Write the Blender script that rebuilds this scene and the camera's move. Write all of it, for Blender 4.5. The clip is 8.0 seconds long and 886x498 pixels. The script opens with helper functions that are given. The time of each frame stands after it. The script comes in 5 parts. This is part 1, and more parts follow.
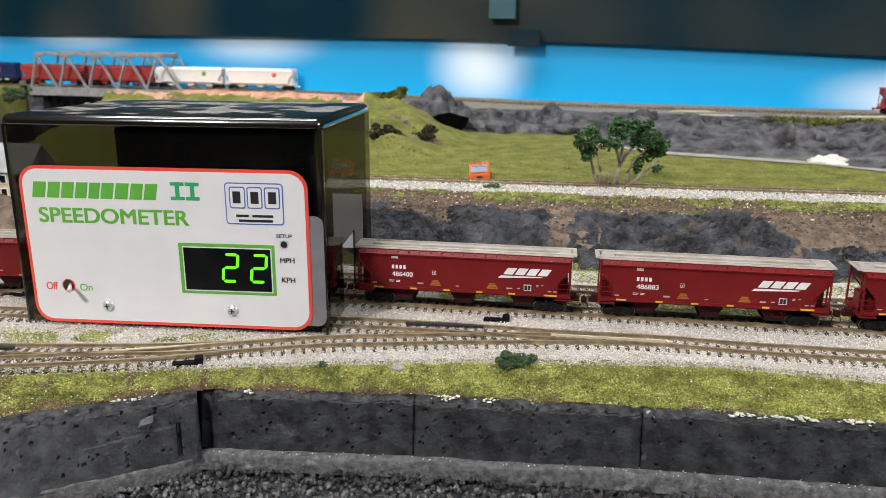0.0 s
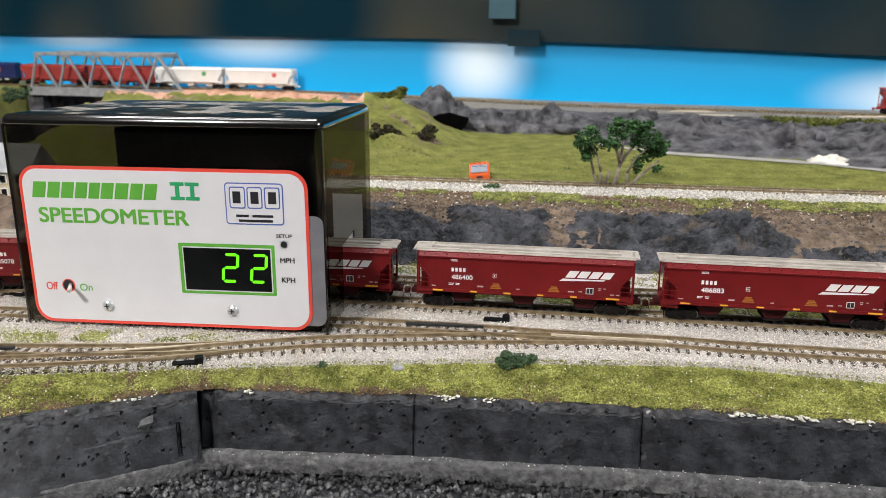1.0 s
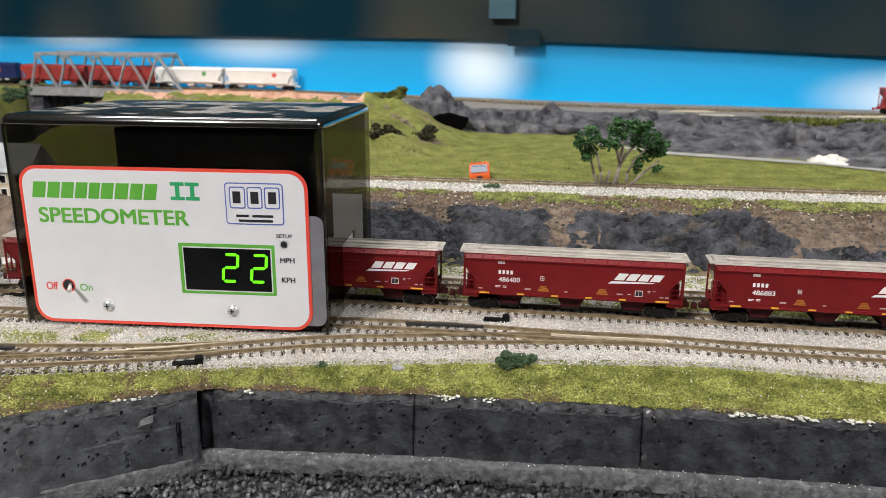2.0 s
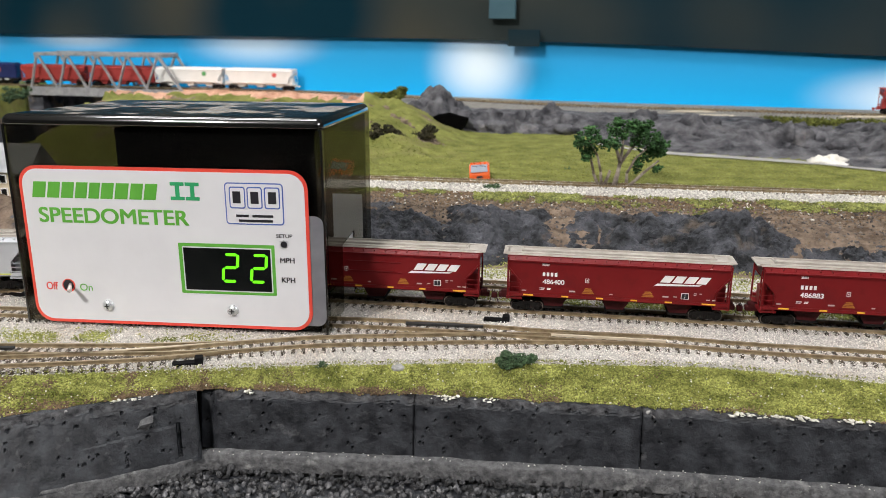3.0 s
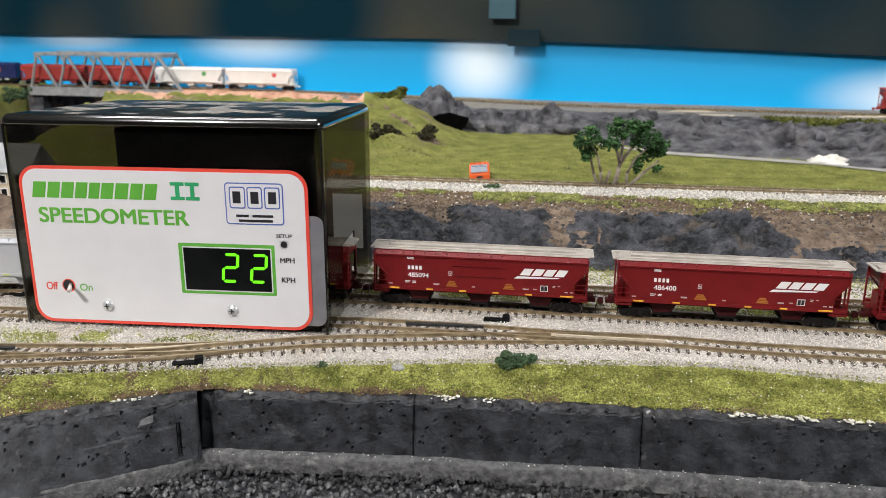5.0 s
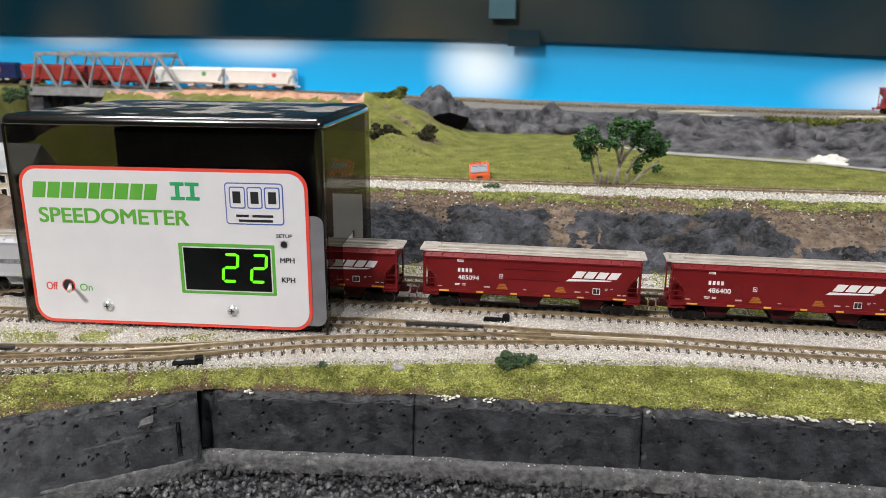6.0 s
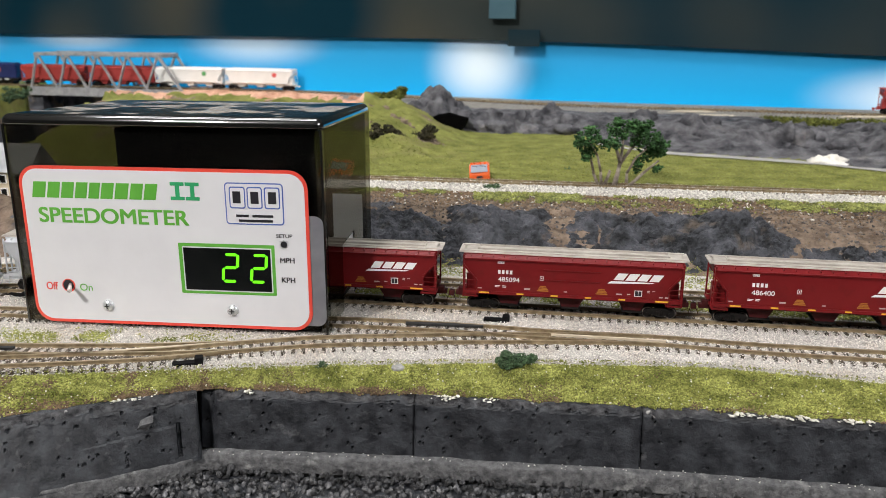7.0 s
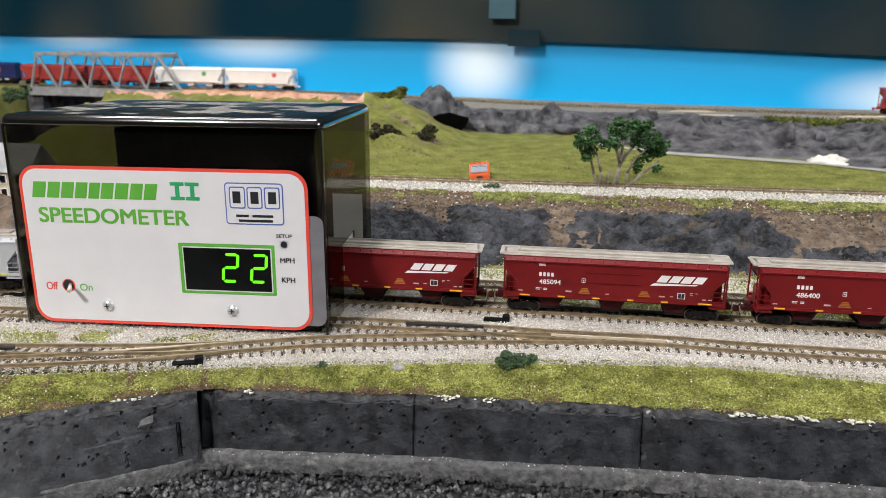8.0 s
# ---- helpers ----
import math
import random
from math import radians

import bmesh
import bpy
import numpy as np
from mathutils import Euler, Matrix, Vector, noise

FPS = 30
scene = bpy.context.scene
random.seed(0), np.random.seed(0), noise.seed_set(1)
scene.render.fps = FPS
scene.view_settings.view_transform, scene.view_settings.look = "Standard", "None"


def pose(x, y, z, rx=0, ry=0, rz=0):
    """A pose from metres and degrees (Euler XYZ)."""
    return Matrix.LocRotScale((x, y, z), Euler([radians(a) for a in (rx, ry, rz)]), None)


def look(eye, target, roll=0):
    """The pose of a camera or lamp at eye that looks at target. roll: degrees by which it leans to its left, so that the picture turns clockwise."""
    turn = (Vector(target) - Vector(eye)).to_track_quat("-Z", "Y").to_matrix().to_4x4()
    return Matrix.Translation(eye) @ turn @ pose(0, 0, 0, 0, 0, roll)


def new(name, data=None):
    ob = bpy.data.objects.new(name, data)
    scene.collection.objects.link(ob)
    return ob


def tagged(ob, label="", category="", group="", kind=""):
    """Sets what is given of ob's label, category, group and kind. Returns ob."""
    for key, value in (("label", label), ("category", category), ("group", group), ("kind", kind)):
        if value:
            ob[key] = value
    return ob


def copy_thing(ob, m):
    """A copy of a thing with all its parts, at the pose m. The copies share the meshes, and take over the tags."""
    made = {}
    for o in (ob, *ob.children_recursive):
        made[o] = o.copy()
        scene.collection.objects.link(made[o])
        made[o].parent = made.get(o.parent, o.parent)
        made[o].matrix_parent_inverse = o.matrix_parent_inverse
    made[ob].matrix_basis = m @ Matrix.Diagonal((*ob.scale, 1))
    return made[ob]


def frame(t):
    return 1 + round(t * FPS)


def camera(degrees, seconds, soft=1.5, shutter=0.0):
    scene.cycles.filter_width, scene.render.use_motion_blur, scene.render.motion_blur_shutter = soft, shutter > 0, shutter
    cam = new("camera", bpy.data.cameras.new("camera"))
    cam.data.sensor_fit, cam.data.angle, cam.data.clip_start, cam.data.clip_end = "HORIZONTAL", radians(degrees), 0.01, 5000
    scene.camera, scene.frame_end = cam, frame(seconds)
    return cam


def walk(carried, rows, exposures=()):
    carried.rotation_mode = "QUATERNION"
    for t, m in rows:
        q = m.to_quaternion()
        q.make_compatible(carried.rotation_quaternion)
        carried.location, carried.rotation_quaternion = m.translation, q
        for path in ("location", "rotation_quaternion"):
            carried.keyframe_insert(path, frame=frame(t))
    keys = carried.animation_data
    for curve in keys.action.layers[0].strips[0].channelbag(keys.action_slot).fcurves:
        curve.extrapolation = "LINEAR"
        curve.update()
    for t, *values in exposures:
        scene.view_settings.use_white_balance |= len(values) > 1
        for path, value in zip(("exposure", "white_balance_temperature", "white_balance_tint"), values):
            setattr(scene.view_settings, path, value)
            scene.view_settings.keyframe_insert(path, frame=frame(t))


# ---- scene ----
cam = camera(57.16, 8.0, soft=0.6)
EYE = (0.0, 0.0, 0.1313)
AIM = (0.0, 0.9620, 0.1313 - 0.2729)
walk(cam, [(0.0, look(EYE, AIM, 0.516)), (8.0, look(EYE, AIM, 0.516))])
cam.data.dof.use_dof = True
cam.data.dof.focus_distance = 0.355
cam.data.dof.aperture_fstop = 24.0

# ---- world and light: an exhibition room under ceiling panels, and an added fill ----
world = bpy.data.worlds.new("room_air")
scene.world = world
world.use_nodes = True
world.node_tree.nodes["Background"].inputs[0].default_value = (0.75, 0.80, 0.88, 1)
world.node_tree.nodes["Background"].inputs[1].default_value = 0.05
scene.view_settings.exposure = 0.0


def area(name, at, target, sx, sy, watts, colour):
    d = bpy.data.lights.new(name, "AREA")
    d.shape, d.size, d.size_y, d.energy, d.color = "RECTANGLE", sx, sy, watts, colour
    ob = new(name, d)
    ob.matrix_world = look(at, target)
    return ob


area("overhead_light", (-1.1, -1.15, 1.62), (-0.05, 0.4, 0), 0.25, 0.25, 52, (1.0, 0.955, 0.915))
area("overhead_light", (-0.45, 0.45, 1.66), (-0.45, 0.60, 0), 1.2, 0.25, 11, (0.96, 0.98, 1.0))
# unseen fill added at right to brighten the label inside the meter box
area("overhead_light", (1.9, -0.9, 1.66), (0.0, 0.4, 0), 1.4, 1.4, 60, (0.98, 0.99, 1.0))
area("overhead_light", (-0.5, 1.15, 1.66), (-0.5, 1.0, 0), 1.2, 0.25, 4.5, (0.96, 0.98, 1.0))


# ---- materials ----
def mat(name, dark, light, rough=0.7, scale=300, detail=6, bump=0.0, bscale=None, metal=0.0, spec=0.5,
        spots=None, spot_scale=60, spot_at=(0.55, 0.68), coat=0.0, lo=0.35, hi=0.65, island=0.0, random_obj=0.0, rrange=0.12):
    """Two tones mixed by noise at object scale, optional second tone in spots, optional bump."""
    m = bpy.data.materials.new(name)
    m.use_nodes = True
    nt = m.node_tree
    b = nt.nodes["Principled BSDF"]
    tc = nt.nodes.new("ShaderNodeTexCoord")

    def ns(sc, det=detail):
        n = nt.nodes.new("ShaderNodeTexNoise")
        n.inputs["Scale"].default_value, n.inputs["Detail"].default_value = sc, det
        n.inputs["Roughness"].default_value = 0.6
        nt.links.new(tc.outputs["Object"], n.inputs["Vector"])
        return n

    def ramp(a, lo, hi):
        r = nt.nodes.new("ShaderNodeMapRange")
        r.inputs[1].default_value, r.inputs[2].default_value = lo, hi
        nt.links.new(a, r.inputs[0])
        return r.outputs[0]

    def mix(fac, a, c):
        x = nt.nodes.new("ShaderNodeMix")
        x.data_type = "RGBA"
        nt.links.new(fac, x.inputs[0])
        for sock, v in ((x.inputs[6], a), (x.inputs[7], c)):
            if isinstance(v, tuple):
                sock.default_value = (*v, 1)
            else:
                nt.links.new(v, sock)
        return x.outputs[2]

    n1 = ns(scale)
    col = mix(ramp(n1.outputs[0], lo, hi), dark, light)
    if spots:
        n2 = ns(spot_scale)
        col = mix(ramp(n2.outputs[0], *spot_at), col, spots)
    if island or random_obj:
        if island:
            g = nt.nodes.new("ShaderNodeNewGeometry").outputs["Random Per Island"]
        else:
            g = nt.nodes.new("ShaderNodeObjectInfo").outputs["Random"]
        hsv = nt.nodes.new("ShaderNodeHueSaturation")
        k = island or random_obj
        nt.links.new(ramp(g, 0, 1), hsv.inputs["Value"])
        hsv.inputs["Value"].links[0].from_node.inputs[3].default_value = 1 - k
        hsv.inputs["Value"].links[0].from_node.inputs[4].default_value = 1 + k
        nt.links.new(col, hsv.inputs["Color"])
        col = hsv.outputs[0]
    nt.links.new(col, b.inputs["Base Color"])
    rr = nt.nodes.new("ShaderNodeMapRange")
    rr.inputs[3].default_value, rr.inputs[4].default_value = max(0.02, rough - rrange), min(1, rough + rrange)
    nt.links.new(ns(scale * 0.4).outputs[0], rr.inputs[0])
    nt.links.new(rr.outputs[0], b.inputs["Roughness"])
    b.inputs["Metallic"].default_value = metal
    b.inputs["Specular IOR Level"].default_value = spec
    b.inputs["Coat Weight"].default_value = coat
    b.inputs["Coat Roughness"].default_value = 0.04
    if bump:
        bp = nt.nodes.new("ShaderNodeBump")
        bp.inputs["Strength"].default_value, bp.inputs["Distance"].default_value = 1.0, bump
        nt.links.new(ns(bscale or scale).outputs[0], bp.inputs["Height"])
        nt.links.new(bp.outputs[0], b.inputs["Normal"])
    return m


def glow(name, colour, strength):
    m = mat(name, colour, colour, 0.4)
    b = m.node_tree.nodes["Principled BSDF"]
    b.inputs["Emission Color"].default_value = (*colour, 1)
    b.inputs["Emission Strength"].default_value = strength
    return m


M = {
    "ballast": mat("ballast_grit", (0.38, 0.36, 0.34), (0.70, 0.67, 0.63), 0.9, 900, bump=0.0006, bscale=700, spots=(0.20, 0.18, 0.16), spot_scale=180),
    "stone": mat("ballast_stone", (0.57, 0.535, 0.505), (0.83, 0.79, 0.75), 0.9, 600, island=0.48, spec=0.2, spots=(0.60, 0.52, 0.44), spot_scale=26, spot_at=(0.50, 0.72)),
    "turf": mat("turf_base", (0.10, 0.11, 0.02), (0.24, 0.25, 0.05), 0.95, 500, bump=0.001, bscale=500, spots=(0.06, 0.04, 0.02), spot_scale=70),
    "tuft": mat("turf_flock", (0.150, 0.165, 0.040), (0.405, 0.415, 0.125), 0.95, 110, island=0.50, spec=0.15),
    "earth": mat("earth_flock", (0.085, 0.055, 0.03), (0.21, 0.14, 0.085), 0.95, 300, island=0.5),
    "rock": mat("rock_dark", (0.012, 0.013, 0.017), (0.105, 0.108, 0.125), 0.72, 75, spec=0.35, bump=0.006, bscale=130, spots=(0.25, 0.185, 0.135), spot_scale=30, spot_at=(0.53, 0.66)),
    "rock_far": mat("rock_grey", (0.030, 0.030, 0.036), (0.185, 0.182, 0.195), 0.85, 55, spec=0.2, bump=0.010, bscale=70, spots=(0.30, 0.27, 0.25), spot_scale=22, spot_at=(0.6, 0.8)),
    "field": mat("field_grass", (0.125, 0.135, 0.034), (0.235, 0.245, 0.07), 0.95, 60, spec=0.15, bump=0.0003, bscale=160, spots=(0.20, 0.17, 0.08), spot_scale=14, spot_at=(0.55, 0.75)),
    "dirt": mat("bank_soil", (0.105, 0.076, 0.056), (0.29, 0.22, 0.168), 0.95, 120, spec=0.2, bump=0.003, bscale=400),
    "sand": mat("sandstone", (0.42, 0.20, 0.12), (0.75, 0.46, 0.33), 0.9, 60, bump=0.003, bscale=90),
    "roadbed": mat("roadbed_grey", (0.17, 0.155, 0.135), (0.30, 0.275, 0.245), 0.9, 300, bump=0.0008, bscale=700),
    "lane": mat("lane_gravel", (0.34, 0.33, 0.31), (0.46, 0.45, 0.42), 0.9, 90),
    "plaster": mat("bare_plaster", (0.70, 0.67, 0.60), (0.86, 0.84, 0.78), 0.8, 200, bump=0.001),
    "wall": mat("cast_wall_black", (0.012, 0.013, 0.016), (0.043, 0.046, 0.053), 0.48, 130, spec=0.32, bump=0.0008, bscale=330, lo=0.38, hi=0.66, spots=(0.14, 0.14, 0.145), spot_scale=150, spot_at=(0.63, 0.85)),
    "coping": mat("worn_coping", (0.012, 0.012, 0.014), (0.085, 0.085, 0.09), 0.85, 260, spec=0.25, bump=0.0015, bscale=400, spots=(0.55, 0.54, 0.52), spot_scale=160, spot_at=(0.66, 0.74)),
    "ledge": mat("ledge_grey", (0.06, 0.06, 0.063), (0.15, 0.15, 0.154), 0.85, 320, spec=0.25, bump=0.002, bscale=300, spots=(0.32, 0.32, 0.31), spot_scale=80, spot_at=(0.62, 0.8)),
    "rubble": mat("coal_rubble", (0.008, 0.008, 0.009), (0.12, 0.12, 0.126), 0.36, 250, bump=0.0006, bscale=600, random_obj=0.6),
    "black": mat("gloss_black_plastic", (0.004, 0.004, 0.004), (0.008, 0.008, 0.008), 0.13, 200, rrange=0.03, coat=1.0, spec=0.9),
    "label": mat("label_white", (0.70, 0.70, 0.73), (0.74, 0.74, 0.77), 0.35, 40),
    "red_line": mat("label_red", (0.75, 0.07, 0.05), (0.80, 0.09, 0.06), 0.35, 100),
    "green": mat("label_green", (0.11, 0.40, 0.05), (0.13, 0.43, 0.06), 0.35, 100),
    "green_dark": mat("label_teal_green", (0.03, 0.35, 0.13), (0.04, 0.38, 0.15), 0.35, 100),
    "blue": mat("label_blue", (0.06, 0.11, 0.42), (0.07, 0.13, 0.46), 0.35, 100),
    "ink": mat("label_ink", (0.015, 0.015, 0.02), (0.03, 0.03, 0.035), 0.4, 100),
    "grey_plastic": mat("grey_plastic", (0.16, 0.16, 0.18), (0.20, 0.20, 0.22), 0.45, 100),
    "steel": mat("zinc_steel", (0.62, 0.64, 0.66), (0.80, 0.82, 0.84), 0.28, 800, metal=0.6),
    "digit": glow("led_green", (0.13, 0.80, 0.01), 0.95),
    "screen": mat("display_black", (0.004, 0.005, 0.005), (0.008, 0.009, 0.009), 0.12, 100),
    "rail": mat("nickel_rail", (0.17, 0.125, 0.07), (0.40, 0.31, 0.19), 0.5, 200, metal=0.3),
    "railtop": mat("polished_railhead", (0.34, 0.27, 0.17), (0.52, 0.43, 0.29), 0.38, 200, metal=0.7),
    "tie": mat("brown_tie", (0.030, 0.022, 0.015), (0.095, 0.072, 0.05), 0.8, 500, island=0.3),
    "tie_black": mat("black_tie", (0.012, 0.012, 0.012), (0.03, 0.03, 0.03), 0.6, 500),
    "car_red": mat("car_oxide_red", (0.138, 0.007, 0.009), (0.176, 0.010, 0.012), 0.42, 25, spec=0.30, spots=(0.115, 0.008, 0.009), spot_scale=120, spot_at=(0.5, 0.8)),
    "car_red_far": mat("far_car_red", (0.34, 0.035, 0.03), (0.42, 0.05, 0.045), 0.5, 25),
    "car_grey": mat("car_light_grey", (0.48, 0.50, 0.54), (0.56, 0.58, 0.61), 0.45, 30),
    "car_white": mat("car_white", (0.74, 0.74, 0.71), (0.84, 0.84, 0.81), 0.5, 30),
    "roofwalk": mat("roof_grey", (0.36, 0.325, 0.29), (0.50, 0.46, 0.42), 0.55, 150),
    "white": mat("stencil_white", (0.80, 0.80, 0.80), (0.86, 0.86, 0.86), 0.5, 100),
    "yellow": mat("stripe_yellow", (0.75, 0.42, 0.03), (0.82, 0.48, 0.05), 0.5, 100),
    # car red darkened: the shade below the cars is put into this colour
    "underframe": mat("shaded_underframe", (0.040, 0.005, 0.006), (0.070, 0.009, 0.010), 0.6, 150, spec=0.25),
    "wheel_steel": mat("wheel_steel", (0.10, 0.085, 0.075), (0.22, 0.19, 0.17), 0.4, 300, metal=0.5),
    "wheel": mat("wheel_black", (0.005, 0.005, 0.005), (0.016, 0.013, 0.012), 0.55, 400, spec=0.18),
    "bridge": mat("bridge_grey", (0.24, 0.24, 0.25), (0.38, 0.38, 0.38), 0.65, 120, spec=0.25, spots=(0.16, 0.15, 0.14), spot_scale=60),
    "loco": mat("loco_navy", (0.012, 0.018, 0.08), (0.02, 0.03, 0.13), 0.35, 60),
    "orange": mat("cab_orange", (0.80, 0.12, 0.02), (0.88, 0.16, 0.03), 0.35, 100),
    "glass": mat("cab_window", (0.30, 0.34, 0.40), (0.36, 0.40, 0.46), 0.15, 100),
    "leaf": mat("tree_leaf", (0.020, 0.060, 0.020), (0.070, 0.16, 0.052), 0.8, 150, spec=0.25, island=0.5),
    "bark": mat("tree_bark", (0.15, 0.12, 0.10), (0.33, 0.28, 0.24), 0.85, 400, bump=0.0004),
    "bush": mat("bush_foam", (0.028, 0.062, 0.026), (0.095, 0.155, 0.075), 0.9, 250, island=0.5),
    "valance": mat("valance_dark", (0.003, 0.022, 0.036), (0.050, 0.052, 0.043), 0.8, 4.5, detail=1, spec=0.04, lo=0.40, hi=0.72),
    "room": mat("room_wall", (0.10, 0.10, 0.09), (0.16, 0.15, 0.13), 0.9, 2),
    "ceiling": mat("ceiling_board", (0.5, 0.5, 0.49), (0.62, 0.62, 0.6), 0.9, 2),
    "carpet": mat("room_carpet", (0.06, 0.06, 0.07), (0.11, 0.10, 0.10), 0.95, 40),
}


# ---- mesh helpers ----
def part(name, bm, material, parent=None, label="", smooth=False):
    me = bpy.data.meshes.new(name)
    if smooth:
        for f in bm.faces:
            f.smooth = True
    bm.to_mesh(me)
    bm.free()
    for m_ in (material if isinstance(material, (list, tuple)) else [material]):
        me.materials.append(M[m_] if isinstance(m_, str) else m_)
    ob = new(name, me)
    if parent:
        ob.parent = parent
    if label:
        ob["label"] = label
    return ob


def raw(name, verts, faces, material, parent=None, smooth=False):
    me = bpy.data.meshes.new(name)
    me.from_pydata(verts, [], faces)
    me.update()
    if smooth:
        me.polygons.foreach_set("use_smooth", [True] * len(me.polygons))
    for m_ in (material if isinstance(material, (list, tuple)) else [material]):
        me.materials.append(M[m_])
    ob = new(name, me)
    if parent:
        ob.parent = parent
    return ob


def box(bm, x0, x1, y0, y1, z0, z1, bevel=0.0, seg=2):
    g = bmesh.ops.create_cube(bm, size=1.0, matrix=Matrix.Translation(((x0 + x1) / 2, (y0 + y1) / 2, (z0 + z1) / 2))
                              @ Matrix.Diagonal((x1 - x0, y1 - y0, z1 - z0, 1)))
    if bevel:
        es = list({e for v in g["verts"] for e in v.link_edges})
        bmesh.ops.bevel(bm, geom=es, offset=bevel, segments=seg, affect="EDGES", profile=0.5)
    return bm


def boxes(*specs, bevel=0.0):
    bm = bmesh.new()
    for s in specs:
        box(bm, *s, bevel=bevel)
    return bm


def bar(bm, a, b, r, sides=6, r2=None):
    """A rod from a to b."""
    a, b = Vector(a), Vector(b)
    d = b - a
    m = Matrix.Translation((a + b) / 2) @ d.to_track_quat("Z", "Y").to_matrix().to_4x4()
    bmesh.ops.create_cone(bm, cap_ends=True, segments=sides, radius1=r, radius2=r if r2 is None else r2, depth=d.length, matrix=m)
    return bm


def beam(bm, a, b, w, h):
    """A square bar from a to b."""
    a, b = Vector(a), Vector(b)
    d = b - a
    m = Matrix.Translation((a + b) / 2) @ d.to_track_quat("Z", "Y").to_matrix().to_4x4() @ Matrix.Diagonal((w, h, d.length, 1))
    bmesh.ops.create_cube(bm, size=1.0, matrix=m)
    return bm


def extrude_poly(bm, pts, depth, m=None):
    """A flat outline in x and z, thickened along y."""
    m = m or Matrix()
    vs = [bm.verts.new(m @ Vector((x, 0, z))) for x, z in pts]
    ws = [bm.verts.new(m @ Vector((x, depth, z))) for x, z in pts]
    n = len(pts)
    bm.faces.new(vs)
    bm.faces.new(ws[::-1])
    for i in range(n):
        bm.faces.new((vs[i], ws[i], ws[(i + 1) % n], vs[(i + 1) % n]))
    bmesh.ops.recalc_face_normals(bm, faces=bm.faces[:])
    return bm


def rounded(x0, x1, z0, z1, r, n=6):
    pts = []
    for cx, cz, a0 in ((x1 - r, z1 - r, 0), (x0 + r, z1 - r, 90), (x0 + r, z0 + r, 180), (x1 - r, z0 + r, 270)):
        for i in range(n + 1):
            a = radians(a0 + 90 * i / n)
            pts.append((cx + r * math.cos(a), cz + r * math.sin(a)))
    return pts


def text(name, words, x, z, height, width, material, parent, y=-0.0014, thick=0.00012, slant=0.0, bold=0.0):
    """Lettering flat on a front face, fitted to a width and a cap height, lower left at x, z."""
    c = bpy.data.curves.new(name, "FONT")
    c.body, c.size, c.extrude, c.shear = words, 1.0, 0.01, slant
    o = bpy.data.objects.new(name, c)
    scene.collection.objects.link(o)
    bpy.context.view_layer.update()
    me = bpy.data.meshes.new_from_object(o.evaluated_get(bpy.context.evaluated_depsgraph_get()))
    bpy.data.objects.remove(o)
    co = np.empty(len(me.vertices) * 3)
    me.vertices.foreach_get("co", co)
    co = co.reshape(-1, 3)
    if bold:
        # heavier strokes: the same outline laid three times with a small shift
        polys = [tuple(f.vertices) for f in me.polygons]
        n = len(co)
        span = co[:, 1].max() - co[:, 1].min()
        co = np.concatenate([co + np.array((d * bold * span, e * bold * span * 0.6, 0.001 * k)) for k, (d, e) in enumerate(((-1, -1), (1, -1), (-1, 1), (1, 1)))])
        me = bpy.data.meshes.new(name)
        me.from_pydata(co.tolist(), [], [tuple(v + n * k for v in f) for k in range(4) for f in polys])
    lo, hi = co.min(0), co.max(0)
    out = np.empty_like(co)
    out[:, 0] = x + (co[:, 0] - lo[0]) / (hi[0] - lo[0]) * width
    out[:, 2] = z + (co[:, 1] - lo[1]) / (hi[1] - lo[1]) * height
    out[:, 1] = y - (co[:, 2] - lo[2]) / (hi[2] - lo[2]) * thick
    me.vertices.foreach_set("co", out.ravel())
    me.materials.clear()
    me.materials.append(M[material])
    me.update()
    ob = new(name, me)
    ob.parent = parent
    return ob


def nz(x, y, s, k=0):
    return noise.noise(Vector((x * s + 17.3 * k, y * s - 9.1 * k, 3.7 * k)))


def fbm(x, y, s, k=0):
    return nz(x, y, s, k) + 0.5 * nz(x, y, s * 2.1, k + 1) + 0.25 * nz(x, y, s * 4.3, k + 2)


def smooth(a, b, v):
    t = min(1.0, max(0.0, (v - a) / (b - a)))
    return t * t * (3 - 2 * t)


def lerp_pts(pts, x):
    """Straight interpolation through a short list of (x, value)."""
    if x <= pts[0][0]:
        return pts[0][1]
    for (x0, v0), (x1, v1) in zip(pts, pts[1:]):
        if x <= x1:
            return v0 + (v1 - v0) * (x - x0) / (x1 - x0)
    return pts[-1][1]


# ---- the room that closes the place ----
def room():
    for name, spec, m_ in (("room_floor", (-3, 3, -3, 3.4, -1.15, -1.1), "carpet"), ("ceiling", (-3, 3, -3, 3.4, 1.75, 1.8), "ceiling"),
                           ("wall_north", (-3, 3, 3.4, 3.5, -1.1, 1.75), "room"), ("wall_south", (-3, 3, -3.1, -3, -1.1, 1.75), "room"),
                           ("wall_west", (-3.1, -3, -3, 3.4, -1.1, 1.75), "room"), ("wall_east", (3, 3.1, -3, 3.4, -1.1, 1.75), "room")):
        tagged(part(name, boxes(spec), m_), "plain dim exhibition room surface", "room", kind="structure")


room()


# ---- lines of the tracks, as y over x ----
MAIN_SLOPE = -0.1437


def main_y(x):
    """Centre of the main track: straight, easing into a wide curve past the meter box."""
    if x > -0.04:
        return 0.3696 + MAIN_SLOPE * x
    d = -0.04 - x
    return 0.3696 - 0.04 * MAIN_SLOPE - MAIN_SLOPE * d - 0.434 * d * d


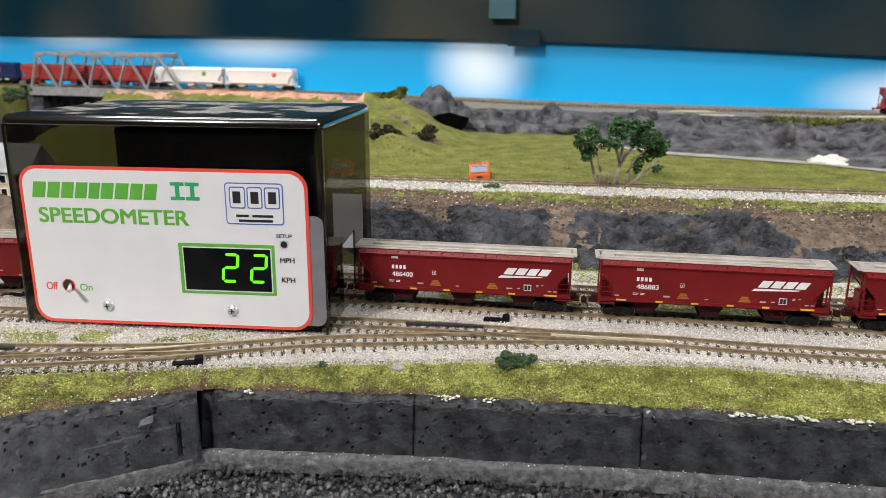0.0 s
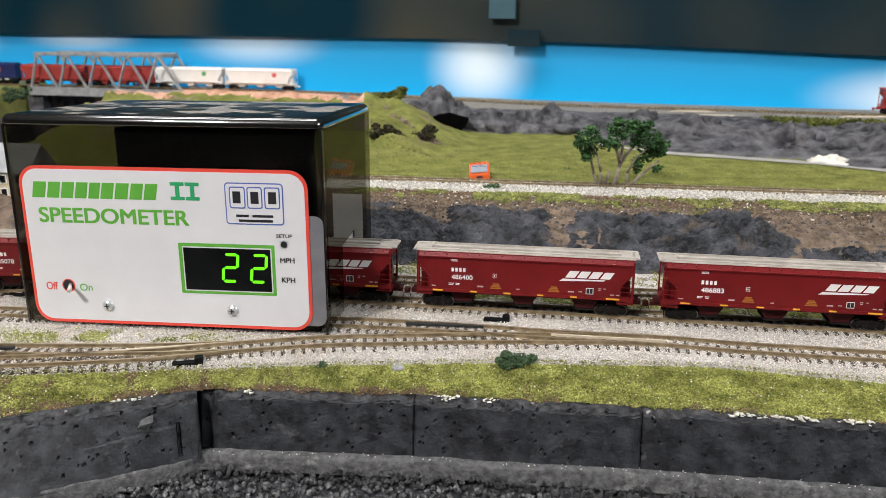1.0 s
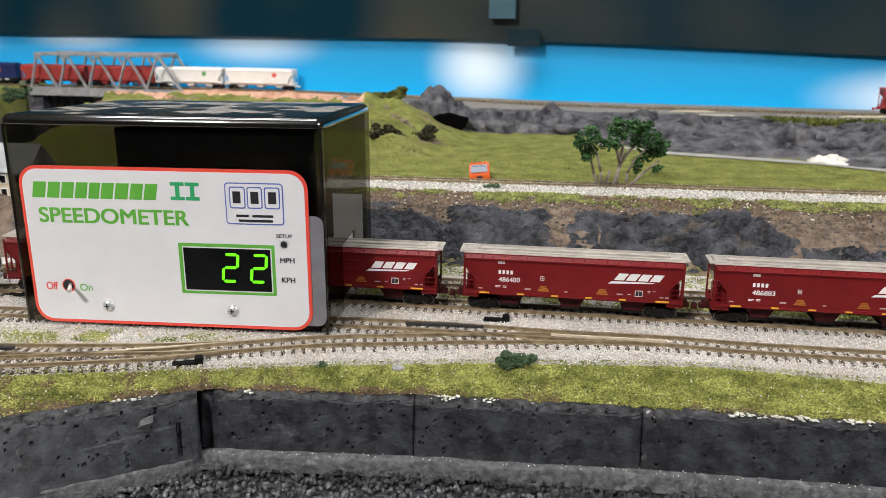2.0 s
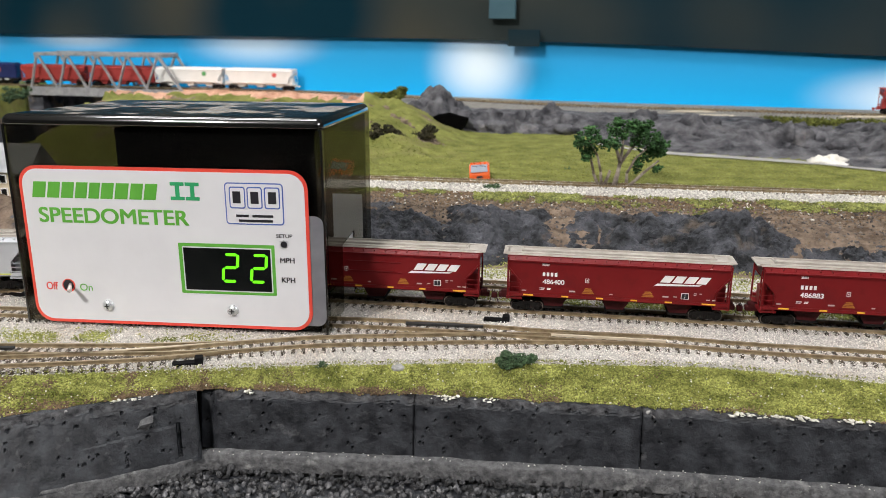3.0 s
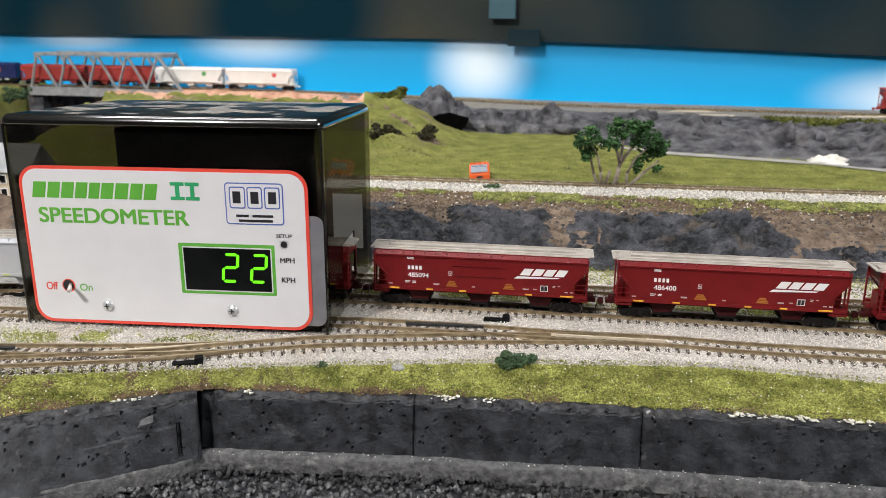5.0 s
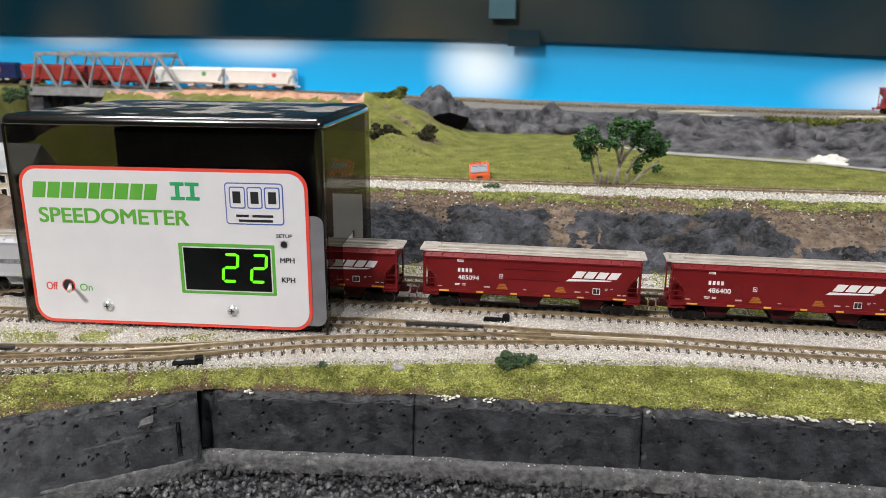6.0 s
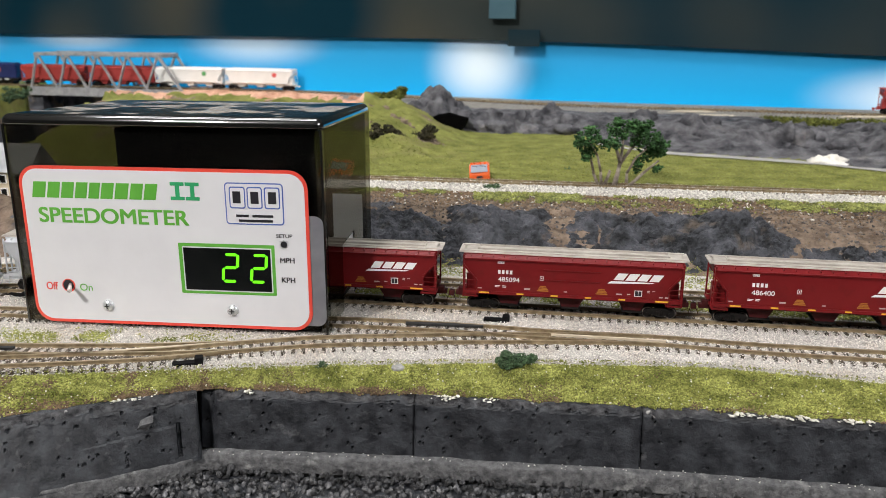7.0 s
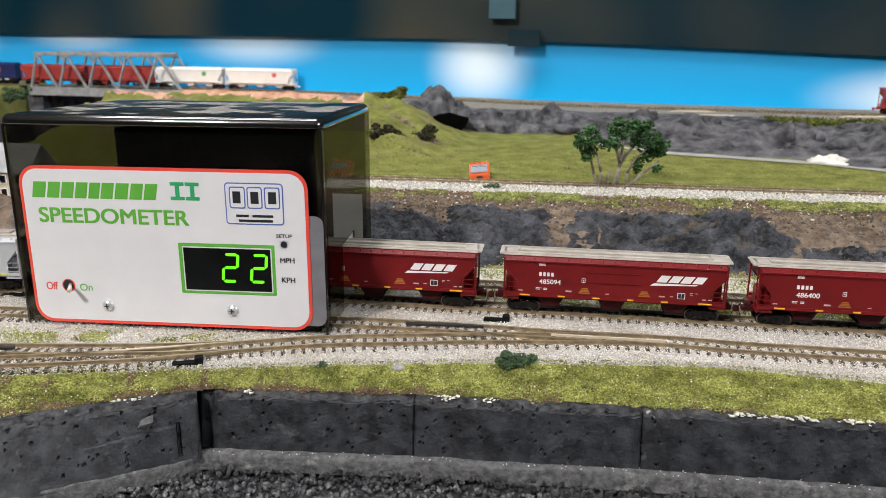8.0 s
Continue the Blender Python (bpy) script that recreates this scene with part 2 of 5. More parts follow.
BRANCH = [(-0.32, 0.358), (-0.205, 0.3535), (-0.05, 0.3440), (-0.021, 0.3412), (0.0168, 0.3360), (0.053, 0.3290), (0.075, 0.3268)]
FRONT = [(-0.30, 0.278), (-0.178, 0.2965), (-0.121, 0.3035), (-0.0895, 0.3130), (-0.0535, 0.3210), (-0.02, 0.3233), (0.0163, 0.3263), (0.053, 0.3266),
         (0.09, 0.3261), (0.123, 0.3181), (0.168, 0.3120), (0.30, 0.291)]
SPUR = [(-0.30, 0.312), (-0.18, 0.3085), (-0.121, 0.3100), (-0.0895, 0.3140)]


def chaikin(pts, n=3):
    for _ in range(n):
        out = [pts[0]]
        for a, b in zip(pts, pts[1:]):
            out += [(a[0] * .75 + b[0] * .25, a[1] * .75 + b[1] * .25), (a[0] * .25 + b[0] * .75, a[1] * .25 + b[1] * .75)]
        out.append(pts[-1])
        pts = out
    return pts


def far_y(x):
    return 0.583 - 0.113 * x


REAR = chaikin([(-0.95, 1.26), (-0.41, 1.182), (-0.21, 1.150), (-0.065, 1.085), (0.14, 0.985), (0.33, 0.945), (0.60, 0.885)], 2)
REAR_Z = 0.0335


# ---- front ground: track bed, turf verge, retaining wall, ledge, rubble ----
EDGE = [(-0.30, 0.274), (-0.173, 0.2890), (-0.097, 0.2962), (-0.05, 0.3010), (0.0225, 0.3050), (0.107, 0.3035), (0.171, 0.2890), (0.30, 0.266)]
WALL = [(-0.30, 0.2170), (-0.1606, 0.2675), (-0.0945, 0.2915), (-0.0100, 0.2885), (0.0752, 0.2800), (0.1600, 0.2692), (0.30, 0.2520)]
WALL_Z = -0.0095
BANK = [(-0.60, 0.450), (-0.05, 0.4330), (0.075, 0.4230), (0.20, 0.4080), (0.60, 0.36)]


def sheet(name, xs, rows, height, material, label, category, smoothed=True):
    """A ground strip: rows of v in 0..1 between two lines, at height(x, v) -> (y, z)."""
    verts = []
    for v in rows:
        for x in xs:
            y, z = height(x, v)
            verts.append((x, y, z))
    n = len(xs)
    faces = [(j * n + i, j * n + i + 1, (j + 1) * n + i + 1, (j + 1) * n + i) for j in range(len(rows) - 1) for i in range(n - 1)]
    return tagged(raw(name, verts, faces, material, smooth=smoothed), label, category, kind="structure")


XS = np.linspace(-0.30, 0.30, 301).tolist()


def bed_h(x, v):
    e = lerp_pts(EDGE, x) - 0.0022
    b = lerp_pts(BANK, x) + 0.006
    return e + (b - e) * v, -0.0024 + 0.0004 * nz(x, e + (b - e) * v, 160) - 0.0032 * (1 - smooth(0, 0.05, v))


sheet("ground_ballast", XS, np.linspace(0, 1, 70).tolist(), bed_h, "ballast", "pale grey ballast bed under the model tracks", "ballast")


def verge_h(x, v):
    e = lerp_pts(EDGE, x) - 0.0008
    w = lerp_pts(WALL, x) + 0.0005
    y = e + (w - e) * v
    return y, -0.0030 - (0.0003 + -WALL_Z - 0.0035) * v ** 1.3 + 0.0006 * fbm(x, y, 130, 3) * math.sin(math.pi * min(1, v + 0.1))


sheet("ground_verge", XS, np.linspace(0, 1, 22).tolist(), verge_h, "turf", "mossy green turf verge with brown bare patches", "turf")


def rear_ground():
    """Bank, far track shelf, meadow, cliff and rear shelf in one sheet."""
    CLIFF = [(-0.9, 1.02), (-0.30, 0.95), (-0.05, 0.885), (0.05, 0.872), (0.13, 0.862), (0.20, 0.755), (0.31, 0.715), (0.37, 0.66), (0.7, 0.58)]
    SHELF = [(-0.9, 1.12), (-0.30, 1.06), (-0.05, 0.98), (0.14, 0.925), (0.33, 0.895), (0.48, 0.850), (0.8, 0.79)]

    def height(x, y):
        b, f = lerp_pts(BANK, x), far_y(x)
        c, s = lerp_pts(CLIFF, x), lerp_pts(SHELF, x)
        r = fbm(x, y, 24, 5)
        if y < f - 0.036:
            t = (y - b) / (f - 0.036 - b)
            z = -0.0026 + 0.0195 * smooth(0.06, 0.62, t) ** 0.75
            lump = smooth(0.03, 0.2, t) * (1 - smooth(0.62, 0.9, t))
            z += lump * (0.0040 * r + 0.0026 * abs(fbm(x, y, 75, 8)) - 0.0012 + 0.0010 * nz(x, y, 330, 3))
            m = 1 if lump * 1.0 + 0.40 * r > 1.05 else 4
            if t > 0.66 + 0.10 * nz(x, y, 40, 2):
                m = 4
            if t < 0.12:
                m = 4
            return z, m
        if y < f + 0.012:
            return 0.0168 + 0.0002 * r, 2
        if y < c:
            t = (y - f - 0.012) / (c - f - 0.012)
            z = 0.0172 - 0.004 * t + 0.0007 * r * smooth(0, .1, t)
            hill = 1 - smooth(-0.055, 0.035, x + 0.012 * r)
            z += hill * 0.030 * smooth(0.12, 0.95, t) + hill * (0.0075 * r + 0.008 * abs(fbm(x, y, 40, 11))) * smooth(0.05, 0.4, t)
            m = 0
            if x < -0.085 and x > -0.58 and t + 0.25 * r > 0.93:
                m = 6
            elif hill > 0.3 and nz(x, y, 34, 7) > 0.33:
                m = 4
            return z, m
        t = min(1.0, (y - c) / (s - c))
        hill = 1 - smooth(-0.055, 0.035, x + 0.012 * r)
        z0 = 0.0132 + hill * 0.030
        z = z0 + (REAR_Z - 0.0022 - z0) * smooth(0.0, 0.9, t) ** 0.6
        if t < 1:
            z += (0.009 * r + 0.006 * abs(fbm(x, y, 60, 4)) - 0.002) * math.sin(math.pi * min(1, t * 1.05)) * (1 - 0.5 * hill)
            m = 3 if x > -0.03 + 0.02 * r else (6 if t > 0.6 and -0.58 < x < -0.075 else 0)
        else:
            m = 7 if x > -0.14 else (6 if x > -0.58 else 0)
            if y < s + 0.02:
                z += 0.0012 * r
        return z, m

    patch(height, "ground_bank", np.arange(-0.34, 0.40, 0.0015).tolist(), np.arange(0.36, 0.5655, 0.0013).tolist(), "rocky bank of dark stone, soil and moss")
    patch(height, "ground_scenery", np.arange(-0.92, 0.80, 0.0035).tolist(), [0.55] + np.arange(0.5655, 1.40, 0.0042).tolist(), "model landscape of grass meadow, grey cliff and shelf")
    return height


def patch(height, name, xs, ys, label):
    n = len(xs)
    verts, mats = [], []
    for y in ys:
        for x in xs:
            b = lerp_pts(BANK, x)
            yy = max(y, b)
            z, m = height(x, yy)
            # ravine below the bridge
            cut = smooth(-0.62, -0.595, x) * (1 - smooth(-0.40, -0.375, x)) * smooth(0.66, 0.80, yy) * (1 - smooth(1.27, 1.30, yy))
            if cut > 0:
                z -= cut * 0.085
                m = 1 if cut > 0.3 else m
            verts.append((x, yy, z))
            mats.append(m)
    faces, fm = [], []
    for j in range(len(ys) - 1):
        for i in range(n - 1):
            a = j * n + i
            if verts[a + n][1] - verts[a][1] < 1e-6:
                continue
            x, y = verts[a][0], verts[a][1]
            faces.append((a, a + 1, a + n + 1, a + n))
            fm.append(mats[a])
    ob = raw(name, verts, faces, ["field", "rock", "ballast", "rock_far", "dirt", "lane", "sand", "roadbed"], smooth=True)
    ob.data.polygons.foreach_set("material_index", fm)
    tagged(ob, label, "ground", kind="structure")


ground_h = rear_ground()


def lane():
    """Pale gravel lane along the foot of the grey cliff."""
    foot = chaikin([(0.12, 0.875), (0.155, 0.80), (0.20, 0.755), (0.31, 0.715), (0.37, 0.66), (0.7, 0.58)], 3)

    def lane_h(x, v):
        y = lerp_pts(foot, x) - 0.004 - 0.020 * v
        return y, max(ground_h(x, y)[0], 0.0132) + 0.0009

    sheet("ground_lane", np.linspace(0.15, 0.68, 160).tolist(), np.linspace(0, 1, 8).tolist(), lane_h, "lane", "pale grey gravel lane below the cliff", "lane")


lane()


def backdrop():
    line = chaikin([(-1.2, 1.40), (-0.5, 1.262), (-0.1448, 1.150), (0.1503, 1.045), (0.3507, 1.006), (0.5141, 0.970), (0.95, 0.87)], 3)
    n = len(line)
    verts = [(x, y, z) for z in (-0.1, 0.22) for x, y in line] + [(x, y + 0.004, z) for z in (-0.1, 0.22) for x, y in line]
    faces = []
    for i in range(n - 1):
        faces += [(i, i + 1, n + i + 1, n + i), (2 * n + i + 1, 2 * n + i, 3 * n + i, 3 * n + i + 1), (n + i, n + i + 1, 3 * n + i + 1, 3 * n + i)]
    m = bpy.data.materials.new("sky_board")
    m.use_nodes = True
    nt = m.node_tree
    b = nt.nodes["Principled BSDF"]
    tc = nt.nodes.new("ShaderNodeTexCoord")
    sep = nt.nodes.new("ShaderNodeSeparateXYZ")
    nt.links.new(tc.outputs["Object"], sep.inputs[0])
    ramp = nt.nodes.new("ShaderNodeValToRGB")
    mr = nt.nodes.new("ShaderNodeMapRange")
    mr.inputs[1].default_value, mr.inputs[2].default_value = 0.035, 0.11
    nt.links.new(sep.outputs[2], mr.inputs[0])
    nt.links.new(mr.outputs[0], ramp.inputs[0])
    e = ramp.color_ramp.elements
    e[0].color, e[1].color = (0.012, 0.37, 0.74, 1), (0.030, 0.23, 0.46, 1)
    noi = nt.nodes.new("ShaderNodeTexNoise")
    noi.inputs["Scale"].default_value, noi.inputs["Detail"].default_value = 7.0, 2
    mp = nt.nodes.new("ShaderNodeMapping")
    mp.inputs["Scale"].default_value = (1.0, 1.0, 1.4)
    nt.links.new(tc.outputs["Object"], mp.inputs[0])
    nt.links.new(mp.outputs[0], noi.inputs["Vector"])
    cl = nt.nodes.new("ShaderNodeMapRange")
    cl.inputs[1].default_value, cl.inputs[2].default_value = 0.85, 1.3
    nt.links.new(noi.outputs[0], cl.inputs[0])
    fac = cl.outputs[0]
    # painted clouds: soft round white patches along the board
    for cx, cz, wx, wz in ((0.045, 0.070, 0.070, 0.060), (0.56, 0.045, 0.13, 0.040), (-0.27, 0.092, 0.11, 0.034), (-0.55, 0.100, 0.10, 0.024), (-0.80, 0.09, 0.12, 0.03)):
        vm = nt.nodes.new("ShaderNodeVectorMath")
        vm.operation = "SUBTRACT"
        nt.links.new(tc.outputs["Object"], vm.inputs[0])
        vm.inputs[1].default_value = (cx, 0, cz)
        v2 = nt.nodes.new("ShaderNodeVectorMath")
        v2.operation = "MULTIPLY"
        nt.links.new(vm.outputs[0], v2.inputs[0])
        v2.inputs[1].default_value = (1 / wx, 0, 1 / wz)
        ln = nt.nodes.new("ShaderNodeVectorMath")
        ln.operation = "LENGTH"
        nt.links.new(v2.outputs[0], ln.inputs[0])
        r = nt.nodes.new("ShaderNodeMapRange")
        r.interpolation_type = "SMOOTHSTEP"
        r.inputs[1].default_value, r.inputs[2].default_value, r.inputs[3].default_value, r.inputs[4].default_value = 0.05, 1.15, (0.85 if cx > 0 else 0.5), 0.0
        nt.links.new(ln.outputs["Value"], r.inputs[0])
        mx = nt.nodes.new("ShaderNodeMath")
        mx.operation = "MAXIMUM"
        nt.links.new(fac, mx.inputs[0])
        nt.links.new(r.outputs[0], mx.inputs[1])
        fac = mx.outputs[0]
    mix = nt.nodes.new("ShaderNodeMix")
    mix.data_type = "RGBA"
    nt.links.new(fac, mix.inputs[0])
    nt.links.new(ramp.outputs[0], mix.inputs[6])
    mix.inputs[7].default_value = (0.78, 0.86, 0.90, 1)
    nt.links.new(mix.outputs[2], b.inputs["Base Color"])
    b.inputs["Roughness"].default_value = 0.7
    b.inputs["Specular IOR Level"].default_value = 0.05
    M["sky_board"] = m
    tagged(raw("backdrop", verts, faces, "sky_board", smooth=True), "bright blue painted sky board with soft white clouds", "backdrop", kind="structure")
    # dark valance hanging in front of the board, its lower edge following the board
    low = [(-1.2, 0.103), (-0.74, 0.1025), (-0.35, 0.1040), (0.0, 0.1055), (0.20, 0.1030), (0.35, 0.0985), (0.51, 0.0935), (0.95, 0.080)]
    line2 = [(x, y - 0.008) for x, y in line]
    verts = []
    for dy in (0.0, 0.005):
        for k in range(2):
            for x, y in line2:
                verts.append((x, y + dy, lerp_pts(low, x) if k == 0 else 0.36))
    faces = []
    for i in range(n - 1):
        faces += [(i, i + 1, n + i + 1, n + i), (2 * n + i + 1, 2 * n + i, 3 * n + i, 3 * n + i + 1), (2 * n + i, 2 * n + i + 1, i + 1, i), (n + i, n + i + 1, 3 * n + i + 1, 3 * n + i)]
    tagged(raw("trim_valance", verts, faces, "valance"), "dark board hung above the painted sky", "valance", kind="structure")
    # table frame under the layout
    for x, y in ((-1.1, 0.22), (0.85, 0.22), (-1.1, 1.38), (0.85, 1.38)):
        tagged(part("table_leg", boxes((x - 0.03, x + 0.03, y - 0.03, y + 0.03, -1.1, -0.12), bevel=0.004), "room"), "plain square leg under the table deck", "table leg", kind="structure")
    tagged(part("table_deck", boxes((-1.2, 0.95, 0.16, 1.45, -0.12, -0.075)), "room"), "plain table deck under the model landscape", "table", kind="structure")


backdrop()


# ---- retaining wall ----
M["rubble_rest"] = mat("coal_rubble_loose", (0.008, 0.008, 0.009), (0.12, 0.12, 0.126), 0.36, 250, bump=0.0006, bscale=600, island=0.6)


def retaining_wall():
    wall = tagged(new("wall_retaining"), "black cast retaining wall of separate panels", "retaining wall", kind="structure")
    joints = [(-0.30, 0.2160), (-0.0958, 0.2900), (-0.0102, 0.2868), (0.0755, 0.2782), (0.1900, 0.2640), (0.30, 0.249)]
    rng = random.Random(4)
    for k, ((x0, y0), (x1, y1)) in enumerate(zip(joints, joints[1:])):
        a, b = Vector((x0, y0, 0)), Vector((x1, y1, 0))
        d = b - a
        L = d.length
        ux = d.normalized()
        out = Vector((ux.y, -ux.x, 0))
        nu, nv = int(L / 0.00046), 50
        verts, faces = [], []
        step = (0.0030, 0.0002, 0.0012, 0.0, 0.0010)[k]
        pits = [(rng.uniform(0, L), rng.uniform(0.12, 0.95), rng.uniform(0.0002, 0.0007)) for _ in range(int(L * 620))]
        for j in range(nv + 1):
            v = j / nv
            for i in range(nu + 1):
                u = L * i / nu
                z = -0.0335 + (0.0335 + WALL_Z + 0.0007 * nz(u, k, 120, 6) + 0.0006 * nz(u, k, 420, 9)) * v
                o = (0.0080 + 0.12 * (L - u) if k == 0 else 0.0048) * (1 - v) + step + 0.0003 * fbm(u, v * 0.02, 90, 10 + k)
                if v > 0.86:
                    o -= 0.0022 * ((v - 0.86) / 0.14) ** 2 + 0.0004 * nz(u, v, 330, 2)
                if i in (0, 1, nu - 1, nu):
                    o -= 0.0010 if i in (0, nu) else 0.0004
                if k == 0 and 0.170 < u < 0.2088 and v < 0.60 - (0.2088 - u) * 4:
                    o += 0.0012 * smooth(0.170, 0.200, u) * smooth(0.0, 0.5, v)
                if k == 0 and 0.2088 < u < 0.2102 and 0.10 < v < 0.62:
                    o -= 0.0016
                if k == 1:
                    o -= 0.0042 * (1 - smooth(0.004, 0.009, u))
                for pu, pv, pr in pits:
                    dd = math.hypot(u - pu, (v - pv) * 0.024)
                    if dd < pr:
                        o -= 0.0014 * (1 - (dd / pr) ** 2) + 0.0003
                p = a + ux * u + out * o
                verts.append((p.x, p.y, z))
        n = nu + 1
        faces = [(j * n + i, j * n + i + 1, (j + 1) * n + i + 1, (j + 1) * n + i) for j in range(nv) for i in range(nu)]
        m0 = len(verts)
        back = -out * 0.014
        for j in (0, nv):
            for i in (0, nu):
                p = verts[j * n + i]
                verts.append((p[0] + back.x, p[1] + back.y, p[2]))
        faces += [(0, nv * n, m0 + 2, m0), (nu, m0 + 1, m0 + 3, nv * n + nu), (m0, m0 + 2, m0 + 3, m0 + 1), tuple([nv * n + i for i in range(n)] + [m0 + 3, m0 + 2])]
        ob = raw("panel", verts, faces, ["wall", "coping"], wall)
        idx = [1 if f_ < nv * nu and (f_ // nu) >= nv - 5 + 5 * nz(f_ % nu * 0.00046, k, 150, 5) else 0 for f_ in range(len(ob.data.polygons))]
        ob.data.polygons.foreach_set("material_index", idx)
    # corner pilaster and a chipped block on the angled panel
    bm = bmesh.new()
    beam(bm, (0, -0.0086, -0.0330), (0, 0.0004, WALL_Z), 0.0034, 0.0030)
    bmesh.ops.bevel(bm, geom=bm.edges[:], offset=0.0006, segments=2, affect="EDGES")
    p = part("pilaster", bm, "wall", wall)
    p.matrix_local = pose(-0.0972, 0.2880, 0, 0, 0, 16)
    bm = bmesh.new()
    extrude_poly(bm, [(-0.0035, -0.0025), (0.0020, -0.0012), (0.0048, 0.0040), (0.0002, 0.0030)], 0.0035)
    p = part("broken_block", bm, "ledge", wall)
    p.matrix_local = pose(-0.1135, 0.2762, -0.0195, 24, 0, 18)
    # ledge at the foot
    LEDGE = [(-0.30, 0.1855), (-0.156, 0.2540), (-0.0975, 0.2820), (-0.0925, 0.2868)] + [(x, y - 0.0042) for x, y in joints[2:]]

    def ledge_h(x, v):
        y = lerp_pts(LEDGE, x) - 0.0013 - (0.0047 if x > -0.095 else 0.0058) * v
        return y, -0.0318 - 0.0008 * v - 0.006 * smooth(0.78, 1.0, v) + 0.0004 * fbm(x, y, 170, 9)

    sheet("ground_ledge", XS, np.linspace(0, 1, 12).tolist(), ledge_h, "ledge", "worn grey ledge at the foot of the wall", "ledge")

    def pit_h(x, v):
        y = lerp_pts(LEDGE, x) - 0.0050 - 0.09 * v
        return y, -0.0400 - 0.010 * v + 0.0015 * fbm(x, y, 60, 7)

    sheet("ground_pit", XS, np.linspace(0, 1, 30).tolist(), pit_h, "wall", "dark pit floor below the ledge", "ground")
    # loose black stones
    pile = tagged(new("rubble_pile"), "black coal-like rubble stones piled below the wall", "rubble", kind="structure")
    meshes = []
    for k in range(9):
        bm = bmesh.new()
        bmesh.ops.create_icosphere(bm, subdivisions=1, radius=1.0)
        for v in bm.verts:
            v.co *= 1 + rng.uniform(-0.30, 0.30)
        me = bpy.data.meshes.new("stone")
        bm.to_mesh(me)
        bm.free()
        me.materials.append(M["rubble"])
        meshes.append(me)
    spots = []
    for row in range(15):
        x = -0.165
        while x < 0.175:
            r = rng.uniform(0.0009, 0.0018)
            x += r * rng.uniform(1.25, 1.7)
            y = lerp_pts(LEDGE, x) - 0.0054 - row * 0.0021 + rng.uniform(-0.0012, 0.0012)
            z = -0.0388 - row * 0.0004 + rng.uniform(-0.0016, 0.0018)
            spots.append((x, y, z, r))
    count, rest_v, rest_f = 0, [], []
    for x, y, z, r in spots:
        m_ = Matrix.LocRotScale((x, y, z), Euler([rng.uniform(0, 6) for _ in range(3)]), (r, r * rng.uniform(.75, 1), r * rng.uniform(.65, 1)))
        me = meshes[rng.randrange(9)]
        if -0.10 < x < 0.10 and count < 300 and y > lerp_pts(LEDGE, x) - 0.024:
            ob = new("stone", me)
            ob.parent = pile
            ob.matrix_local = m_
            count += 1
        else:
            k = len(rest_v)
            rest_v += [tuple(m_ @ v.co) for v in me.vertices]
            rest_f += [tuple(k + i for i in f.vertices) for f in me.polygons]
    raw("loose_stones", rest_v, rest_f, "rubble_rest", pile)["kind"] = "stuff"
    return count


retaining_wall()


# ---- tracks ----
def track(name, line, z, tie_gap=0.0043, tie_len=0.0176, label="", tie_mat="tie", rails=True, tie_skip=()):
    """Two rails on cross ties along a line of (x, y)."""
    ob = tagged(new(name), label, "railway track", kind="structure")
    P = [Vector((x, y, 0)) for x, y in line]
    s = [0.0]
    for a, b in zip(P, P[1:]):
        s.append(s[-1] + (b - a).length)

    def at(d):
        for i in range(len(s) - 1):
            if d <= s[i + 1]:
                t = (d - s[i]) / (s[i + 1] - s[i])
                return P[i].lerp(P[i + 1], t), (P[i + 1] - P[i]).normalized()
        return P[-1], (P[-1] - P[-2]).normalized()

    if rails:
        for side in (-1, 1):
            prof = [(-0.0006, -0.0018), (0.0006, -0.0018), (0.0006, -0.0015), (0.0003, -0.0013), (0.0003, -0.0006), (0.0005, -0.0005), (0.0005, 0.0), (-0.0005, 0.0),
                    (-0.0005, -0.0005), (-0.0003, -0.0006), (-0.0003, -0.0013), (-0.0006, -0.0015)]
            verts, faces, mi = [], [], []
            n = len(prof)
            steps = max(2, int(s[-1] / 0.004))
            for i in range(steps + 1):
                p, u = at(s[-1] * i / steps)
                nrm = Vector((-u.y, u.x, 0))
                for a, h in prof:
                    q = p + nrm * (side * 0.0045 + a)
                    verts.append((q.x, q.y, z + h))
            for i in range(steps):
                for k in range(n):
                    faces.append((i * n + k, i * n + (k + 1) % n, (i + 1) * n + (k + 1) % n, (i + 1) * n + k))
                    mi.append(1 if k == 6 else 0)
            r = raw("rail", verts, faces, ["rail", "railtop"], ob)
            r.data.polygons.foreach_set("material_index", mi)
    verts, faces = [], []
    d = 0.0
    rng = random.Random(len(line))
    while d < s[-1]:
        p, u = at(d)
        if not any(a < p.x < b for a, b in tie_skip):
            nrm = Vector((-u.y, u.x, 0))
            k = len(verts)
            L = tie_len / 2 + rng.uniform(-0.0003, 0.0003)
            for h in (-0.0034, -0.0015):
                for a, b in ((-1, -1), (1, -1), (1, 1), (-1, 1)):
                    q = p + nrm * (a * L) + u * (b * 0.0008)
                    verts.append((q.x, q.y, z + h))
            faces += [(k, k + 1, k + 5, k + 4), (k + 1, k + 2, k + 6, k + 5), (k + 2, k + 3, k + 7, k + 6), (k + 3, k, k + 4, k + 7), (k + 4, k + 5, k + 6, k + 7)]
        d += tie_gap
    t = raw("ties", verts, faces, tie_mat, ob)
    t["kind"] = "stuff"
    return ob


